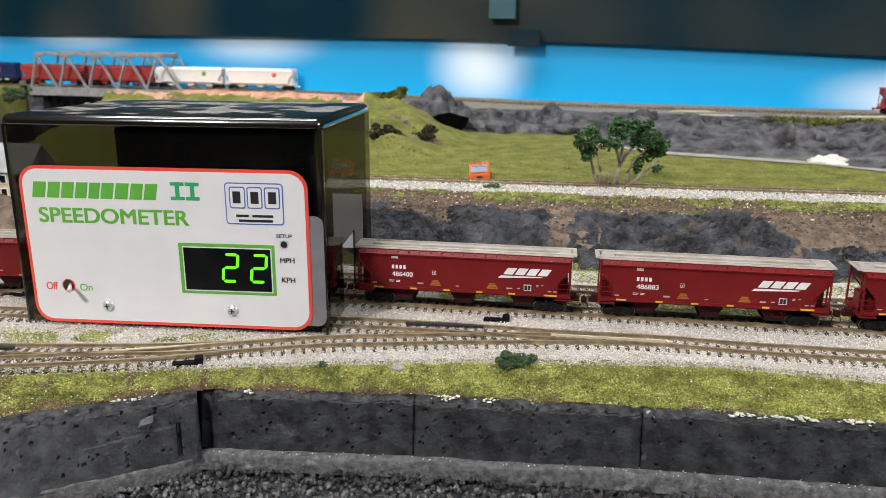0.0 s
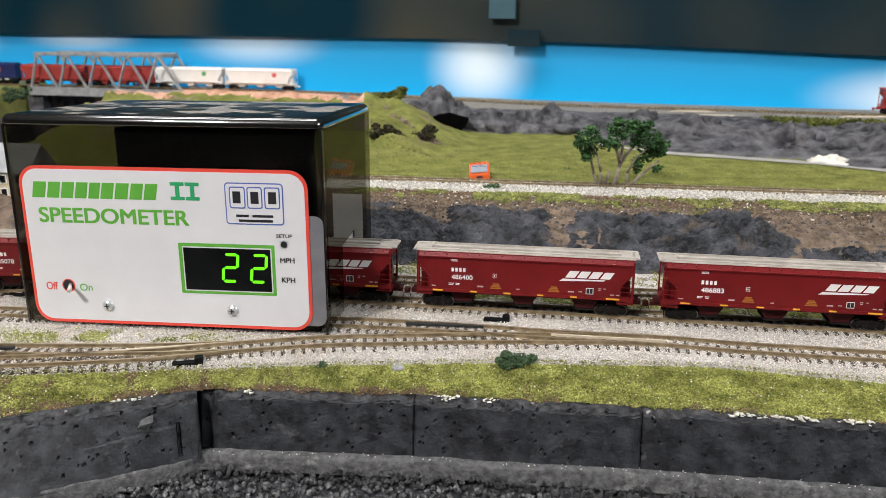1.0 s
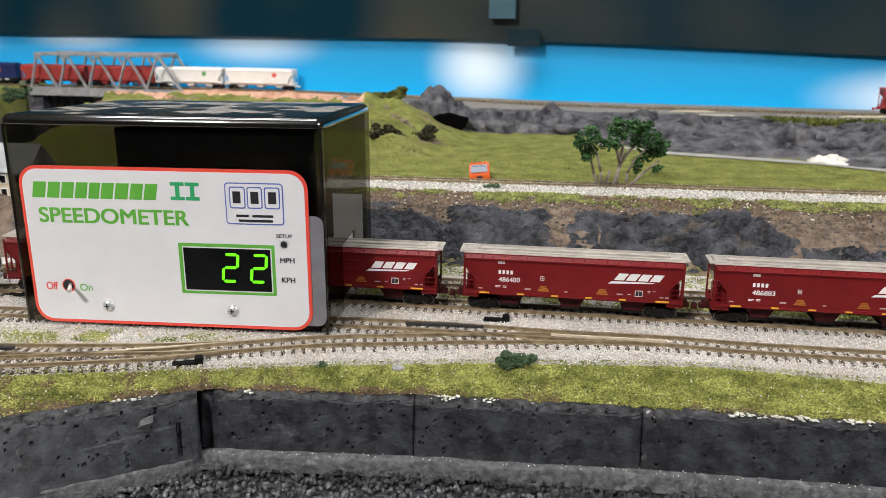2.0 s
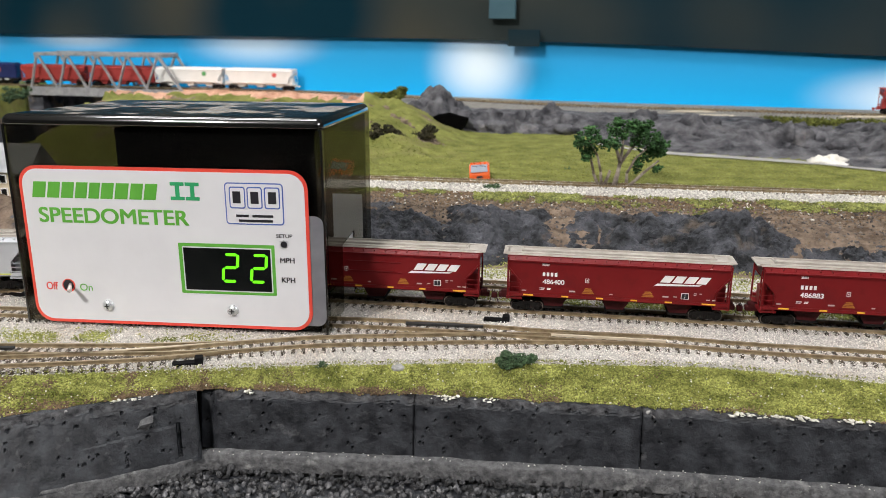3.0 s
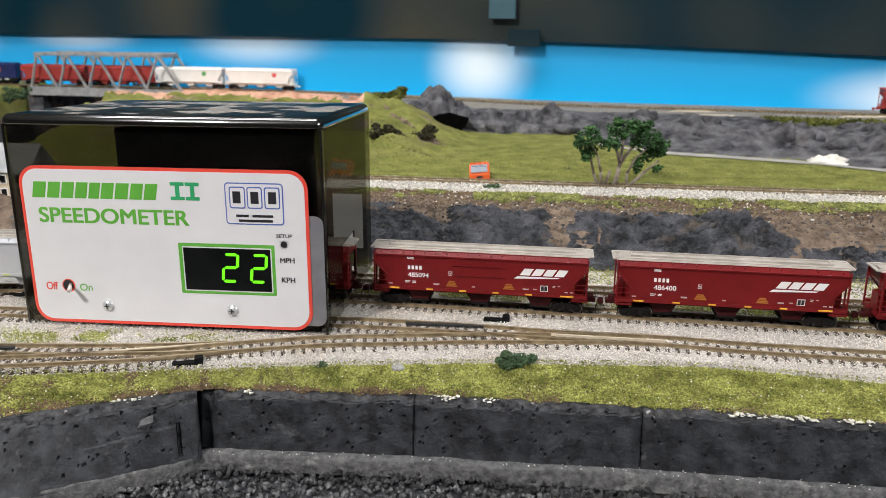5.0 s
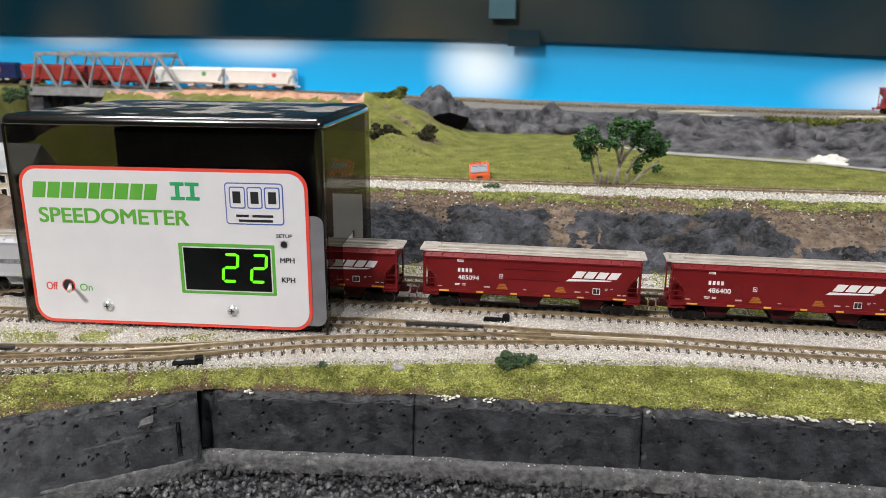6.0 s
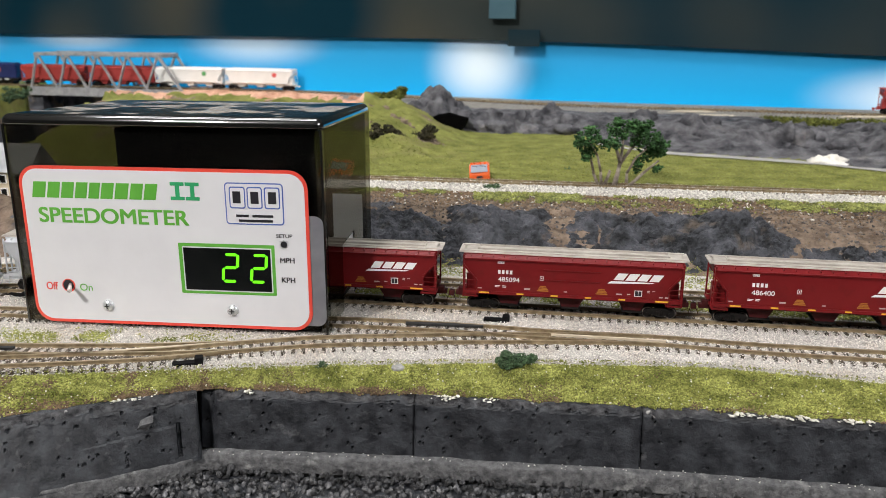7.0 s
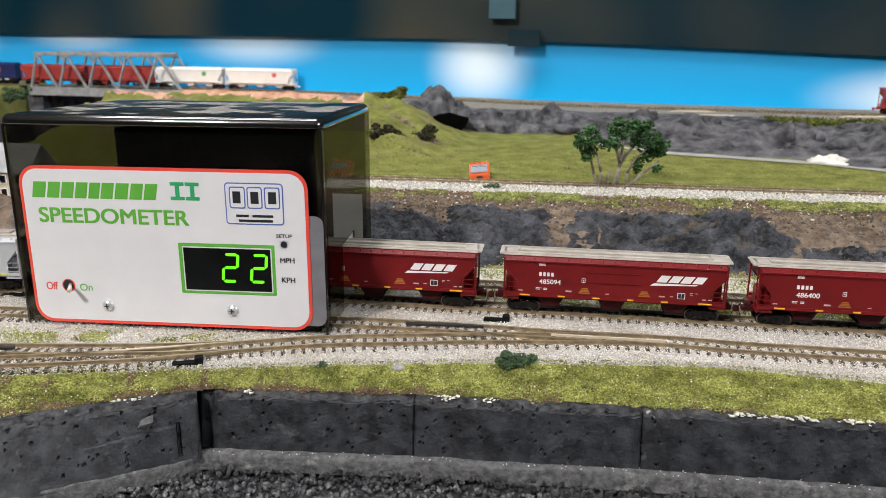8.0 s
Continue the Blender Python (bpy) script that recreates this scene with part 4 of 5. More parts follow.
        out = [(cx + a + (cz + b - 0.0302) * slant, cz + b) for a, b in pts]
        part("segment", extrude_poly(bmesh.new(), out, 0.00012, pose(0, Y - 0.0004, 0)), "digit", disp)

    for x0 in (0.0957, 0.1082):
        seg(x0, 0.0360, True, 0.10)
        seg(x0, 0.0302, True, 0.10)
        seg(x0, 0.0241, True, 0.10)
        seg(x0 + 0.0030, 0.0331, False, 0.10)
        seg(x0 - 0.0031, 0.0272, False, 0.10)
    # switch, screws and set-up hole
    bm = bmesh.new()
    ring = [(0.0217 + 0.0030 * math.cos(a * math.pi / 10), 0.0196 + 0.0030 * math.sin(a * math.pi / 10)) for a in range(20)]
    sw = part("switch", extrude_poly(bm, ring, 0.0002, pose(0, Y - 0.0001, 0)), "red_line", ob, "toggle switch with chrome lever")
    ring = [(0.0216 + 0.0024 * math.cos(a * math.pi / 10), 0.0197 + 0.0025 * math.sin(a * math.pi / 10)) for a in range(20)]
    part("switch_hole", extrude_poly(bmesh.new(), ring, 0.0002, pose(0, Y - 0.0002, 0)), "ink", sw)
    bm = bmesh.new()
    bar(bm, (0.0225, -0.001, 0.0203), (0.0253, -0.0070, 0.0195), 0.0006, 10, 0.0010)
    bmesh.ops.create_uvsphere(bm, u_segments=10, v_segments=8, radius=0.0011, matrix=pose(0.0253, -0.0070, 0.0195))
    part("lever", bm, "chrome", sw, smooth=True)
    for x, z in ((0.0389, 0.0109), (0.0953, 0.0106)):
        bm = bmesh.new()
        bmesh.ops.create_uvsphere(bm, u_segments=16, v_segments=10, radius=0.0026, matrix=pose(x, Y, z) @ Matrix.Diagonal((1, 0.62, 1, 1)))
        sc = part("screw", bm, "steel", ob, "zinc cross-head screw", smooth=True)
        part("cross_slot", boxes((x - .0011, x + .0011, Y - .00172, Y - .0014, z - .00025, z + .00025), (x - .00025, x + .00025, Y - .00172, Y - .0014, z - .0011, z + .0011)), "ink", sc)
    ring = [(math.cos(a * math.pi / 10), math.sin(a * math.pi / 10)) for a in range(20)]
    hole = part("setup_hole", extrude_poly(bmesh.new(), [(0.1195 + 0.0019 * a, 0.0411 + 0.0019 * b) for a, b in ring], 0.0002, pose(0, Y - 0.0001, 0)), "steel", ob)
    part("bore", extrude_poly(bmesh.new(), [(0.1195 + 0.0014 * a, 0.0411 + 0.0014 * b) for a, b in ring], 0.0002, pose(0, Y - 0.0002, 0)), "ink", hole)
    return ob


meter_box()


# ---- hopper cars ----
S = 0.112
L = 0.0992


def hopper(body, chassis, roof, number="", marked=True, stripe="yellow", ribbed=False, emblem="", detail=True):
    """A three-bay covered hopper. x along the car from its body's end, near side at y = -0.010, rail top at z = 0."""
    ob = new("hopper_car")
    # red cars take the red with shade put in for bays, sill, couplers
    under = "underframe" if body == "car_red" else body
    W = 0.010
    top = 0.0272
    # body shell: side sheets with sloped lower corners, sloped end sheets
    bm = bmesh.new()
    prof = [(0.0008, 0.0222), (0.0062, 0.0156), (0.0068, 0.0088), (L - 0.0068, 0.0088), (L - 0.0062, 0.0156), (L - 0.0008, 0.0222), (L - 0.0008, 0.0254), (0.0008, 0.0254)]
    extrude_poly(bm, prof, 2 * W - 0.0008, pose(0, -W + 0.0004, 0))
    b = part("body", bm, body, ob, "ribbed hopper body")
    bm = bmesh.new()
    extrude_poly(bm, [(-W + 0.0004, 0.0254), (W - 0.0004, 0.0254), (0.0064, top), (-0.0064, top)], L - 0.0016, pose(L - 0.0008, 0, 0, 0, 0, 90))
    part("shoulder", bm, body, b)
    # top chord with brackets, belt line, side sill
    bm = bmesh.new()
    for sy in (-1, 1):
        box(bm, 0.0, L, sy * 0.0065 - 0.0005, sy * 0.0065 + 0.0005, top - 0.0006, top + 0.0001)
        box(bm, 0.0004, L - 0.0004, sy * (W - 0.0002) - 0.0004, sy * (W - 0.0002) + 0.0004, 0.0251, 0.0257)
        for i in range(19):
            x = 0.0035 + i * (L - 0.007) / 18
            beam(bm, (x, sy * 0.0083, 0.0263), (x, sy * 0.0069, top - 0.0003), 0.0004, 0.0012)
    part("top_chord", bm, body, b)
    part("side_sill", boxes((0.0008, L - 0.0008, -W - 0.0001, -W + 0.0016, 0.0088, 0.0102), (0.0008, L - 0.0008, W - 0.0016, W + 0.0001, 0.0088, 0.0102)), body, b)
    if ribbed:
        part("side_rib", boxes((0.037, 0.0625, -W - 0.0001, -W + 0.001, 0.0214, 0.0218), (0.037, 0.0625, -W - 0.0001, -W + 0.001, 0.0167, 0.0171)), body, b)
    # roof with raised hatch trough and end platforms
    bm = bmesh.new()
    pr = [(-0.0067, top + 0.0001), (0.0067, top + 0.0001), (0.0065, top + 0.0006), (0.004, top + 0.0008), (-0.004, top + 0.0008), (-0.0065, top + 0.0006)]
    extrude_poly(bm, pr, L + 0.0006, pose(L + 0.0003, 0, 0, 0, 0, 90))
    rf = part("roof", bm, roof, ob, "pale grey roof")
    bm = boxes((0.006, L - 0.006, -0.0034, -0.0029, top + 0.0007, top + 0.0018), (0.006, L - 0.006, 0.0029, 0.0034, top + 0.0007, top + 0.0018),
               (0.006, 0.0066, -0.003, 0.003, top + 0.0007, top + 0.0015), (L - 0.0066, L - 0.006, -0.003, 0.003, top + 0.0007, top + 0.0015))
    part("hatch_coaming", bm, roof, rf)
    part("hatch_cover", boxes((0.0075, L - 0.0075, -0.0022, 0.0022, top + 0.0007, top + 0.0012), bevel=0.0002), roof, rf)
    for sy in (-1, 1):
        part("running_board", boxes((-0.0012, L + 0.0012, sy * 0.0050 - 0.0010, sy * 0.0050 + 0.0010, top + 0.0007, top + 0.0011)), roof, rf)
    for x0 in (-0.0022, L - 0.0006):
        part("end_platform", boxes((x0, x0 + 0.0028, -0.0064, 0.0064, top + 0.0002, top + 0.0008)), roof, rf)
    # three discharge bays
    for c in (0.0215, 0.0496, 0.0777):
        bm = bmesh.new()
        extrude_poly(bm, [(c - 0.0072, 0.0088), (c + 0.0072, 0.0088), (c + 0.0040, 0.0036), (c + 0.0036, 0.0026), (c - 0.0036, 0.0026), (c - 0.0040, 0.0036)], 0.0110, pose(0, -0.0055, 0))
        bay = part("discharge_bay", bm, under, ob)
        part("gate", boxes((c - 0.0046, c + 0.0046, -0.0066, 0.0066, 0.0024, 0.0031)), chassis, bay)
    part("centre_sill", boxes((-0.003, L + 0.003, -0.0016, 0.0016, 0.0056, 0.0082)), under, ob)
    # end frames with ladders
    for k, (x, d) in enumerate(((0.0, 1), (L, -1))):
        bm = bmesh.new()
        for sy in (-1, 1):
            beam(bm, (x + d * 0.0004, sy * 0.0096, 0.0070), (x + d * 0.0004, sy * 0.0096, top), 0.0007, 0.0007)
            beam(bm, (x + d * 0.0060, sy * 0.0096, 0.0070), (x + d * 0.0060, sy * 0.0096, 0.0165), 0.0006, 0.0006)
            beam(bm, (x + d * 0.0005, sy * 0.0096, 0.0222), (x + d * 0.0066, sy * 0.0096, 0.0150), 0.0009, 0.0007)
        beam(bm, (x + d * 0.0004, -0.0055, 0.0070), (x + d * 0.0004, -0.0055, top - 0.001), 0.0006, 0.0006)
        beam(bm, (x + d * 0.0004, -0.0096, 0.0076), (x + d * 0.0004, 0.0096, 0.0076), 0.0010, 0.0012)
        part("end_frame", bm, body, ob)
        bm = bmesh.new()
        for i in range(7):
            z = 0.0088 + i * 0.0028
            beam(bm, (x + d * 0.0003, -0.0096, z), (x + d * 0.0003, -0.0055, z), 0.0003, 0.0003)
        for i in range(4):
            z = 0.0086 + i * 0.0022
            beam(bm, (x + d * 0.0005, -0.0101, z), (x + d * 0.0058, -0.0101, z), 0.0003, 0.0003)
        part("ladder", bm, body, ob)
        part("end_web", boxes((min(x + d * 0.0012, x + d * 0.0072), max(x + d * 0.0012, x + d * 0.0072), -0.0040, 0.0040, 0.0080, 0.0165)), body, ob)
        part("end_floor", boxes((min(x, x + d * 0.0072), max(x, x + d * 0.0072), -0.0096, 0.0096, 0.0070, 0.0080)), body, ob)
        cx = x - d * 0.0030
        bm = bmesh.new()
        box(bm, min(x, cx) - 0.0012, max(x, cx) + 0.0012, -0.0016, 0.0016, 0.0046, 0.0068, 0.0003, 1)
        box(bm, cx - d * 0.0036 - 0.0010, cx - d * 0.0036 + 0.0012, -0.0014, 0.0010, 0.0040, 0.0066, 0.0003, 1)
        bar(bm, (cx - d * 0.002, -0.001, 0.0042), (cx - d * 0.0012, -0.0016, 0.0018), 0.00018, 5)
        part("coupler", bm, under, ob, "knuckle coupler")
        # truck with two axles
        c = 0.0094 if k == 0 else L - 0.0094
        bm = bmesh.new()
        for sy in (-1, 1):
            extrude_poly(bm, [(c - 0.0068, 0.0030), (c - 0.0062, 0.0042), (c - 0.0030, 0.0050), (c + 0.0030, 0.0050), (c + 0.0062, 0.0042), (c + 0.0068, 0.0030), (c + 0.0050, 0.0022),
                              (c + 0.0034, 0.0028), (c + 0.0022, 0.0013), (c - 0.0022, 0.0013), (c - 0.0034, 0.0028), (c - 0.0050, 0.0022)], 0.0010, pose(0, sy * 0.0064 - 0.0005, 0))
            for i in (-1, 0, 1):
                bar(bm, (c + i * 0.0011, sy * 0.0064 - 0.0007, 0.0018), (c + i * 0.0011, sy * 0.0064 - 0.0007, 0.0040), 0.00035, 5)
        box(bm, c - 0.0014, c + 0.0014, -0.006, 0.006, 0.0030, 0.0056)
        tr = part("truck", bm, chassis, ob, "black truck frame")
        for wx in (c - 0.0050, c + 0.0050):
            bm = bmesh.new()
            for sy in (-1, 1):
                bar(bm, (wx, sy * 0.0038, 0.0026), (wx, sy * 0.0052, 0.0026), 0.0026, 20)
                bar(bm, (wx, sy * 0.0036, 0.0026), (wx, sy * 0.0040, 0.0026), 0.0030, 20)
                bar(bm, (wx, sy * 0.0066, 0.0026), (wx, sy * 0.0073, 0.0026), 0.0008, 8)
            bar(bm, (wx, -0.0045, 0.0026), (wx, 0.0045, 0.0026), 0.0006, 8)
            ws = part("wheelset", bm, "wheel", tr)
            bm = bmesh.new()
            for sy in (-1, 1):
                ring = [(math.cos(q * math.pi / 12), math.sin(q * math.pi / 12)) for q in range(24)]
                vo = [bm.verts.new((wx + 0.0026 * a_, sy * 0.00525, 0.0026 + 0.0026 * b_)) for a_, b_ in ring]
                vi = [bm.verts.new((wx + 0.0022 * a_, sy * 0.00530, 0.0026 + 0.0022 * b_)) for a_, b_ in ring]
                for q in range(24):
                    bm.faces.new((vo[q], vo[(q + 1) % 24], vi[(q + 1) % 24], vi[q]))
            part("tread_rim", bm, "wheel_steel", ws, "worn bright wheel rim")
    if not detail:
        if emblem:
            x = 0.070
            part("emblem", extrude_poly(bmesh.new(), rounded(x, x + 0.0065, 0.0175, 0.0235, 0.0028), 0.0002, pose(0, -W - 0.0001, 0)), emblem, b)
        return ob
    Y = -W + 0.0004
    D = 0.0009

    def mark(name, spans, m_):
        for x0, x1, z0, z1 in spans:
            part(name, boxes((x0 + D, x1 + D, Y - 0.00010, Y + 0.0001, z0, z1)), m_, b)

    if marked:
        # reporting mark and wordmark as plain blocks
        mark("reporting_mark", [(0.0153 + i * 0.0018, 0.0153 + i * 0.0018 + 0.00115, 0.0187, 0.0205) for i in range(4)], "white")
        for i in range(4):
            x = 0.0674 + D + i * 0.0052
            bm = bmesh.new()
            extrude_poly(bm, [(x, 0.0186), (x + 0.0043, 0.0186), (x + 0.0064, 0.0218), (x + 0.0021, 0.0218)], 0.0002, pose(0, Y - 0.0001, 0))
            part("wordmark_block", bm, "white", b)
        part("wordmark_line", extrude_poly(bmesh.new(), [(0.0648 + D, 0.0168), (0.0845 + D, 0.0176), (0.0855 + D, 0.0181), (0.0664 + D, 0.0180)], 0.0002, pose(0, Y - 0.0001, 0)), "white", b)
        for x in (0.0334, 0.0599):
            mark("ochre_panel", [(x + i * 0.0004, x + 0.0052 - i * 0.0004, 0.0113 + i * 0.0007, 0.0118 + i * 0.0007) for i in range(4)], "ochre")
        mark("data_panel", [(0.0770, 0.0804, 0.0112, 0.0141)], "white")
        part("data_field", boxes((0.0773 + D, 0.0786 + D, Y - 0.0002, Y, 0.0115, 0.0138), (0.0788 + D, 0.0801 + D, Y - 0.0002, Y, 0.0115, 0.0138)), "ink", b)
        mark("small_stencil", [(0.0150, 0.0181, 0.0236, 0.0238), (0.0150, 0.0181, 0.0240, 0.0242), (0.0150, 0.0181, 0.0244, 0.0246), (0.0140, 0.0165, 0.0128, 0.0131), (0.0174, 0.0192, 0.0128, 0.0131),
                               (0.0140, 0.0160, 0.0122, 0.0125), (0.0174, 0.0190, 0.0122, 0.0125), (0.0345, 0.0362, 0.0165, 0.0167), (0.0345, 0.0362, 0.0183, 0.0185), (0.0345, 0.0347, 0.0165, 0.0185), (0.0360, 0.0362, 0.0165, 0.0185),
                               (0.0351, 0.0356, 0.0172, 0.0178)], "white")
        mark("faint_stencil", [(0.0275, 0.0302, 0.0117, 0.0124), (0.0060, 0.0080, 0.0112, 0.0117), (0.0455, 0.0470, 0.0114, 0.0119), (0.0690, 0.0716, 0.0116, 0.0122), (0.0738, 0.0753, 0.0119, 0.0123),
                               (0.0825, 0.0838, 0.0139, 0.0142), (0.0825, 0.0836, 0.0132, 0.0135), (0.0848, 0.0860, 0.0139, 0.0142), (0.0880, 0.0896, 0.0111, 0.0116), (0.0905, 0.0926, 0.0111, 0.0116)], "faded")
        mark("roof_mark", [(0.0885, 0.0895, 0.0256, 0.0258)], "faded")
    Ys = -W - 0.0001
    for x0, x1 in ((0.0072, 0.0118), (0.0246, 0.0278), (0.0402, 0.0434), (0.0556, 0.0585), (0.0706, 0.0737), (0.0867, 0.0926)):
        part("reflector", boxes((x0 + 0.0004, x1 + 0.0004, Ys - 0.00012, Ys + 0.0001, 0.0092, 0.0099)), stripe, b)
    if number:
        text("car_number", number, 0.0154 + D, 0.0150, 0.0022, 0.0098, "ink" if not marked else "white", b, Y, bold=0.02)
    return ob


CARS = []
RED = "dark red covered hopper car with pale roof, white stencils"
LOOKS = ((2, "car_red", ""), (1, "car_red", "486883"), (0, "car_red", "486400"), (-1, "car_red", "485094"), (-2, "car_red", "485078"), (-3, "car_grey", "852585"), (-4, "car_grey", ""))
for k, body_, num in LOOKS:
    red = body_ == "car_red"
    car = hopper(body_, "wheel", "roofwalk", num, marked=red, stripe="yellow" if red else "lime", ribbed=(k == -1))
    tagged(car, "dark red covered hopper car with a pale grey roof" if red else "light grey covered hopper car with a lime sill stripe", "hopper car", "cars of the moving train")
    CARS.append((k, car))
# an extra trailing car
tail = copy_thing(CARS[-1][1], pose(0, 0, 0))
CARS.append((-5, tail))


# ---- rear train and truss bridge ----
def rear_place(x):
    y0, y1 = lerp_pts(REAR, x - 0.02), lerp_pts(REAR, x + 0.02)
    return lerp_pts(REAR, x), math.degrees(math.atan2(y1 - y0, 0.04))


def rear_train():
    """Cars standing on the rear track; x is the car's middle."""
    kinds = {}
    for key, body_, roof_, em in (("red", "car_red_far", "car_red_far", ""), ("whiteg", "car_white", "car_white", "dot_green"), ("whiter", "car_white", "car_white", "dot_red")):
        kinds[key] = hopper(body_, "wheel", roof_, emblem=em, detail=False)
        tagged(kinds[key], "bright red covered hopper standing on the rear track" if key == "red" else "white covered hopper with a round emblem on the rear track", "hopper car", "cars of the standing train")
    used = set()
    for key, x in (("red", -0.563), ("red", -0.4595), ("whiteg", -0.3585), ("whiter", -0.2555), ("red", 0.531)):
        y, a = rear_place(x)
        m = pose(x, y, REAR_Z, 0, 0, a) @ pose(-L / 2, 0, 0)
        if key in used:
            copy_thing(kinds[key], m)
        else:
            kinds[key].matrix_world = m
            used.add(key)
    # navy diesel at the bridge's far end
    y, a = rear_place(-0.676)
    loco = tagged(new("diesel_locomotive"), "navy blue diesel locomotive with a red emblem", "locomotive")
    loco.matrix_world = pose(-0.676, y, REAR_Z, 0, 0, a)
    part("hood", boxes((-0.055, 0.055, -0.0085, 0.0085, 0.0085, 0.0290), bevel=0.0015), "loco", loco)
    part("roof", boxes((-0.054, 0.054, -0.006, 0.006, 0.029, 0.0305), bevel=0.0004), "loco", loco)
    part("frame", boxes((-0.058, 0.058, -0.0095, 0.0095, 0.0055, 0.0085)), "wheel", loco)
    part("emblem", extrude_poly(bmesh.new(), rounded(0.022, 0.032, 0.017, 0.024, 0.003), 0.0003, pose(0, -0.0088, 0)), "dot_red", loco)
    part("lettering_bar", boxes((-0.01, 0.016, -0.0088, -0.0084, 0.014, 0.0165)), "white", loco)
    part("vent_row", boxes(*[(-0.04 + i * 0.013, -0.033 + i * 0.013, -0.0098, -0.0094, 0.0062, 0.0078) for i in range(7)]), "white", loco)
    for c in (-0.036, 0.036):
        bm = boxes((c - 0.013, c + 0.013, -0.0075, 0.0075, 0.002, 0.0055))
        tr = part("truck", bm, "wheel", loco)
        for wx in (c - 0.01, c, c + 0.01):
            part("wheelset", bar(bmesh.new(), (wx, -0.0052, 0.0031), (wx, 0.0052, 0.0031), 0.0031, 14), "wheel", tr)


def truss_bridge():
    """Through truss, five panels, its portal ends raked."""
    br = tagged(new("truss_bridge"), "grey steel through-truss railway bridge over a dark gap", "bridge")
    x, y = -0.492, 1.165
    yy, a = rear_place(x)
    br.matrix_world = pose(x + 0.008, yy - 0.002, REAR_Z - 0.0045, 0, 0, a - 3)
    H, half = 0.0505, 0.106
    nodes = [-0.0933 + i * 0.0471 for i in range(5)]
    foot = nodes[0] - 0.0145
    toe = nodes[-1] + 0.0325
    for sy in (-0.024, 0.024):
        tr = part("side_truss", boxes((foot, toe, sy - 0.0022, sy + 0.0022, -0.003, 0.003), (nodes[0] - 0.0015, nodes[-1] + 0.0015, sy - 0.0022, sy + 0.0022, H - 0.0035, H + 0.0008), bevel=0.0004), "bridge", br)
        for i, tx in enumerate(nodes):
            bm = bmesh.new()
            beam(bm, (tx, sy, H - 0.001), (tx - (0.0145, 0.0165, 0.0170, 0.0180, 0.0215)[i], sy, 0.002), 0.0034, 0.0022)
            part("hanger", bm, "bridge", tr)
            bm = bmesh.new()
            beam(bm, (tx, sy, H - 0.001), (tx + (0.0275 if i < 4 else 0.0320), sy, 0.002), 0.0032 if i < 4 else 0.0050, 0.0024)
            part("diagonal", bm, "bridge", tr)
            part("gusset", extrude_poly(bmesh.new(), [(tx - 0.0045, H), (tx + 0.0045, H), (tx + 0.0028, H - 0.0065), (tx - 0.0028, H - 0.0065)], 0.0030, pose(0, sy - 0.0015, 0)), "bridge", tr)
    for i, tx in enumerate(nodes):
        w = 0.0016 if 0 < i < 4 else 0.0030
        part("top_strut", boxes((tx - w, tx + w, -0.024, 0.024, H - 0.0045, H)), "bridge", br)
        if i < 4:
            bm = bmesh.new()
            beam(bm, (tx, -0.023, H - 0.001), (nodes[i + 1], 0.023, H - 0.001), 0.0014, 0.0014)
            beam(bm, (tx, 0.023, H - 0.0012), (nodes[i + 1], -0.023, H - 0.0012), 0.0014, 0.0014)
            part("sway_brace", bm, "bridge", br)
    part("deck", boxes((foot - 0.003, toe + 0.003, -0.0195, 0.0195, -0.005, 0.0012)), "bridge", br)
    part("fascia_girder", boxes((foot - 0.003, toe + 0.004, -0.0285, -0.0265, -0.0085, 0.0035)), "bridge", br, "plate girder along the deck edge")
    for sx in (-1, 1):
        ab = boxes((sx * half - 0.012, sx * half + 0.012, -0.022, 0.022, -0.10, -0.0055))
        part("abutment", ab, "rock", br)
    # added wall hides the backdrop, so the gap under the bridge stays dark
    rw = tagged(part("wall_ravine", boxes((-0.16, 0.15, 0.0, 0.004, -0.12, -0.004)), "rock"), "dark rock wall added behind the gap under the bridge", "rock wall", kind="structure")
    rw.matrix_world = pose(x, yy + 0.034, REAR_Z, 0, 0, a)


rear_train()
truss_bridge()


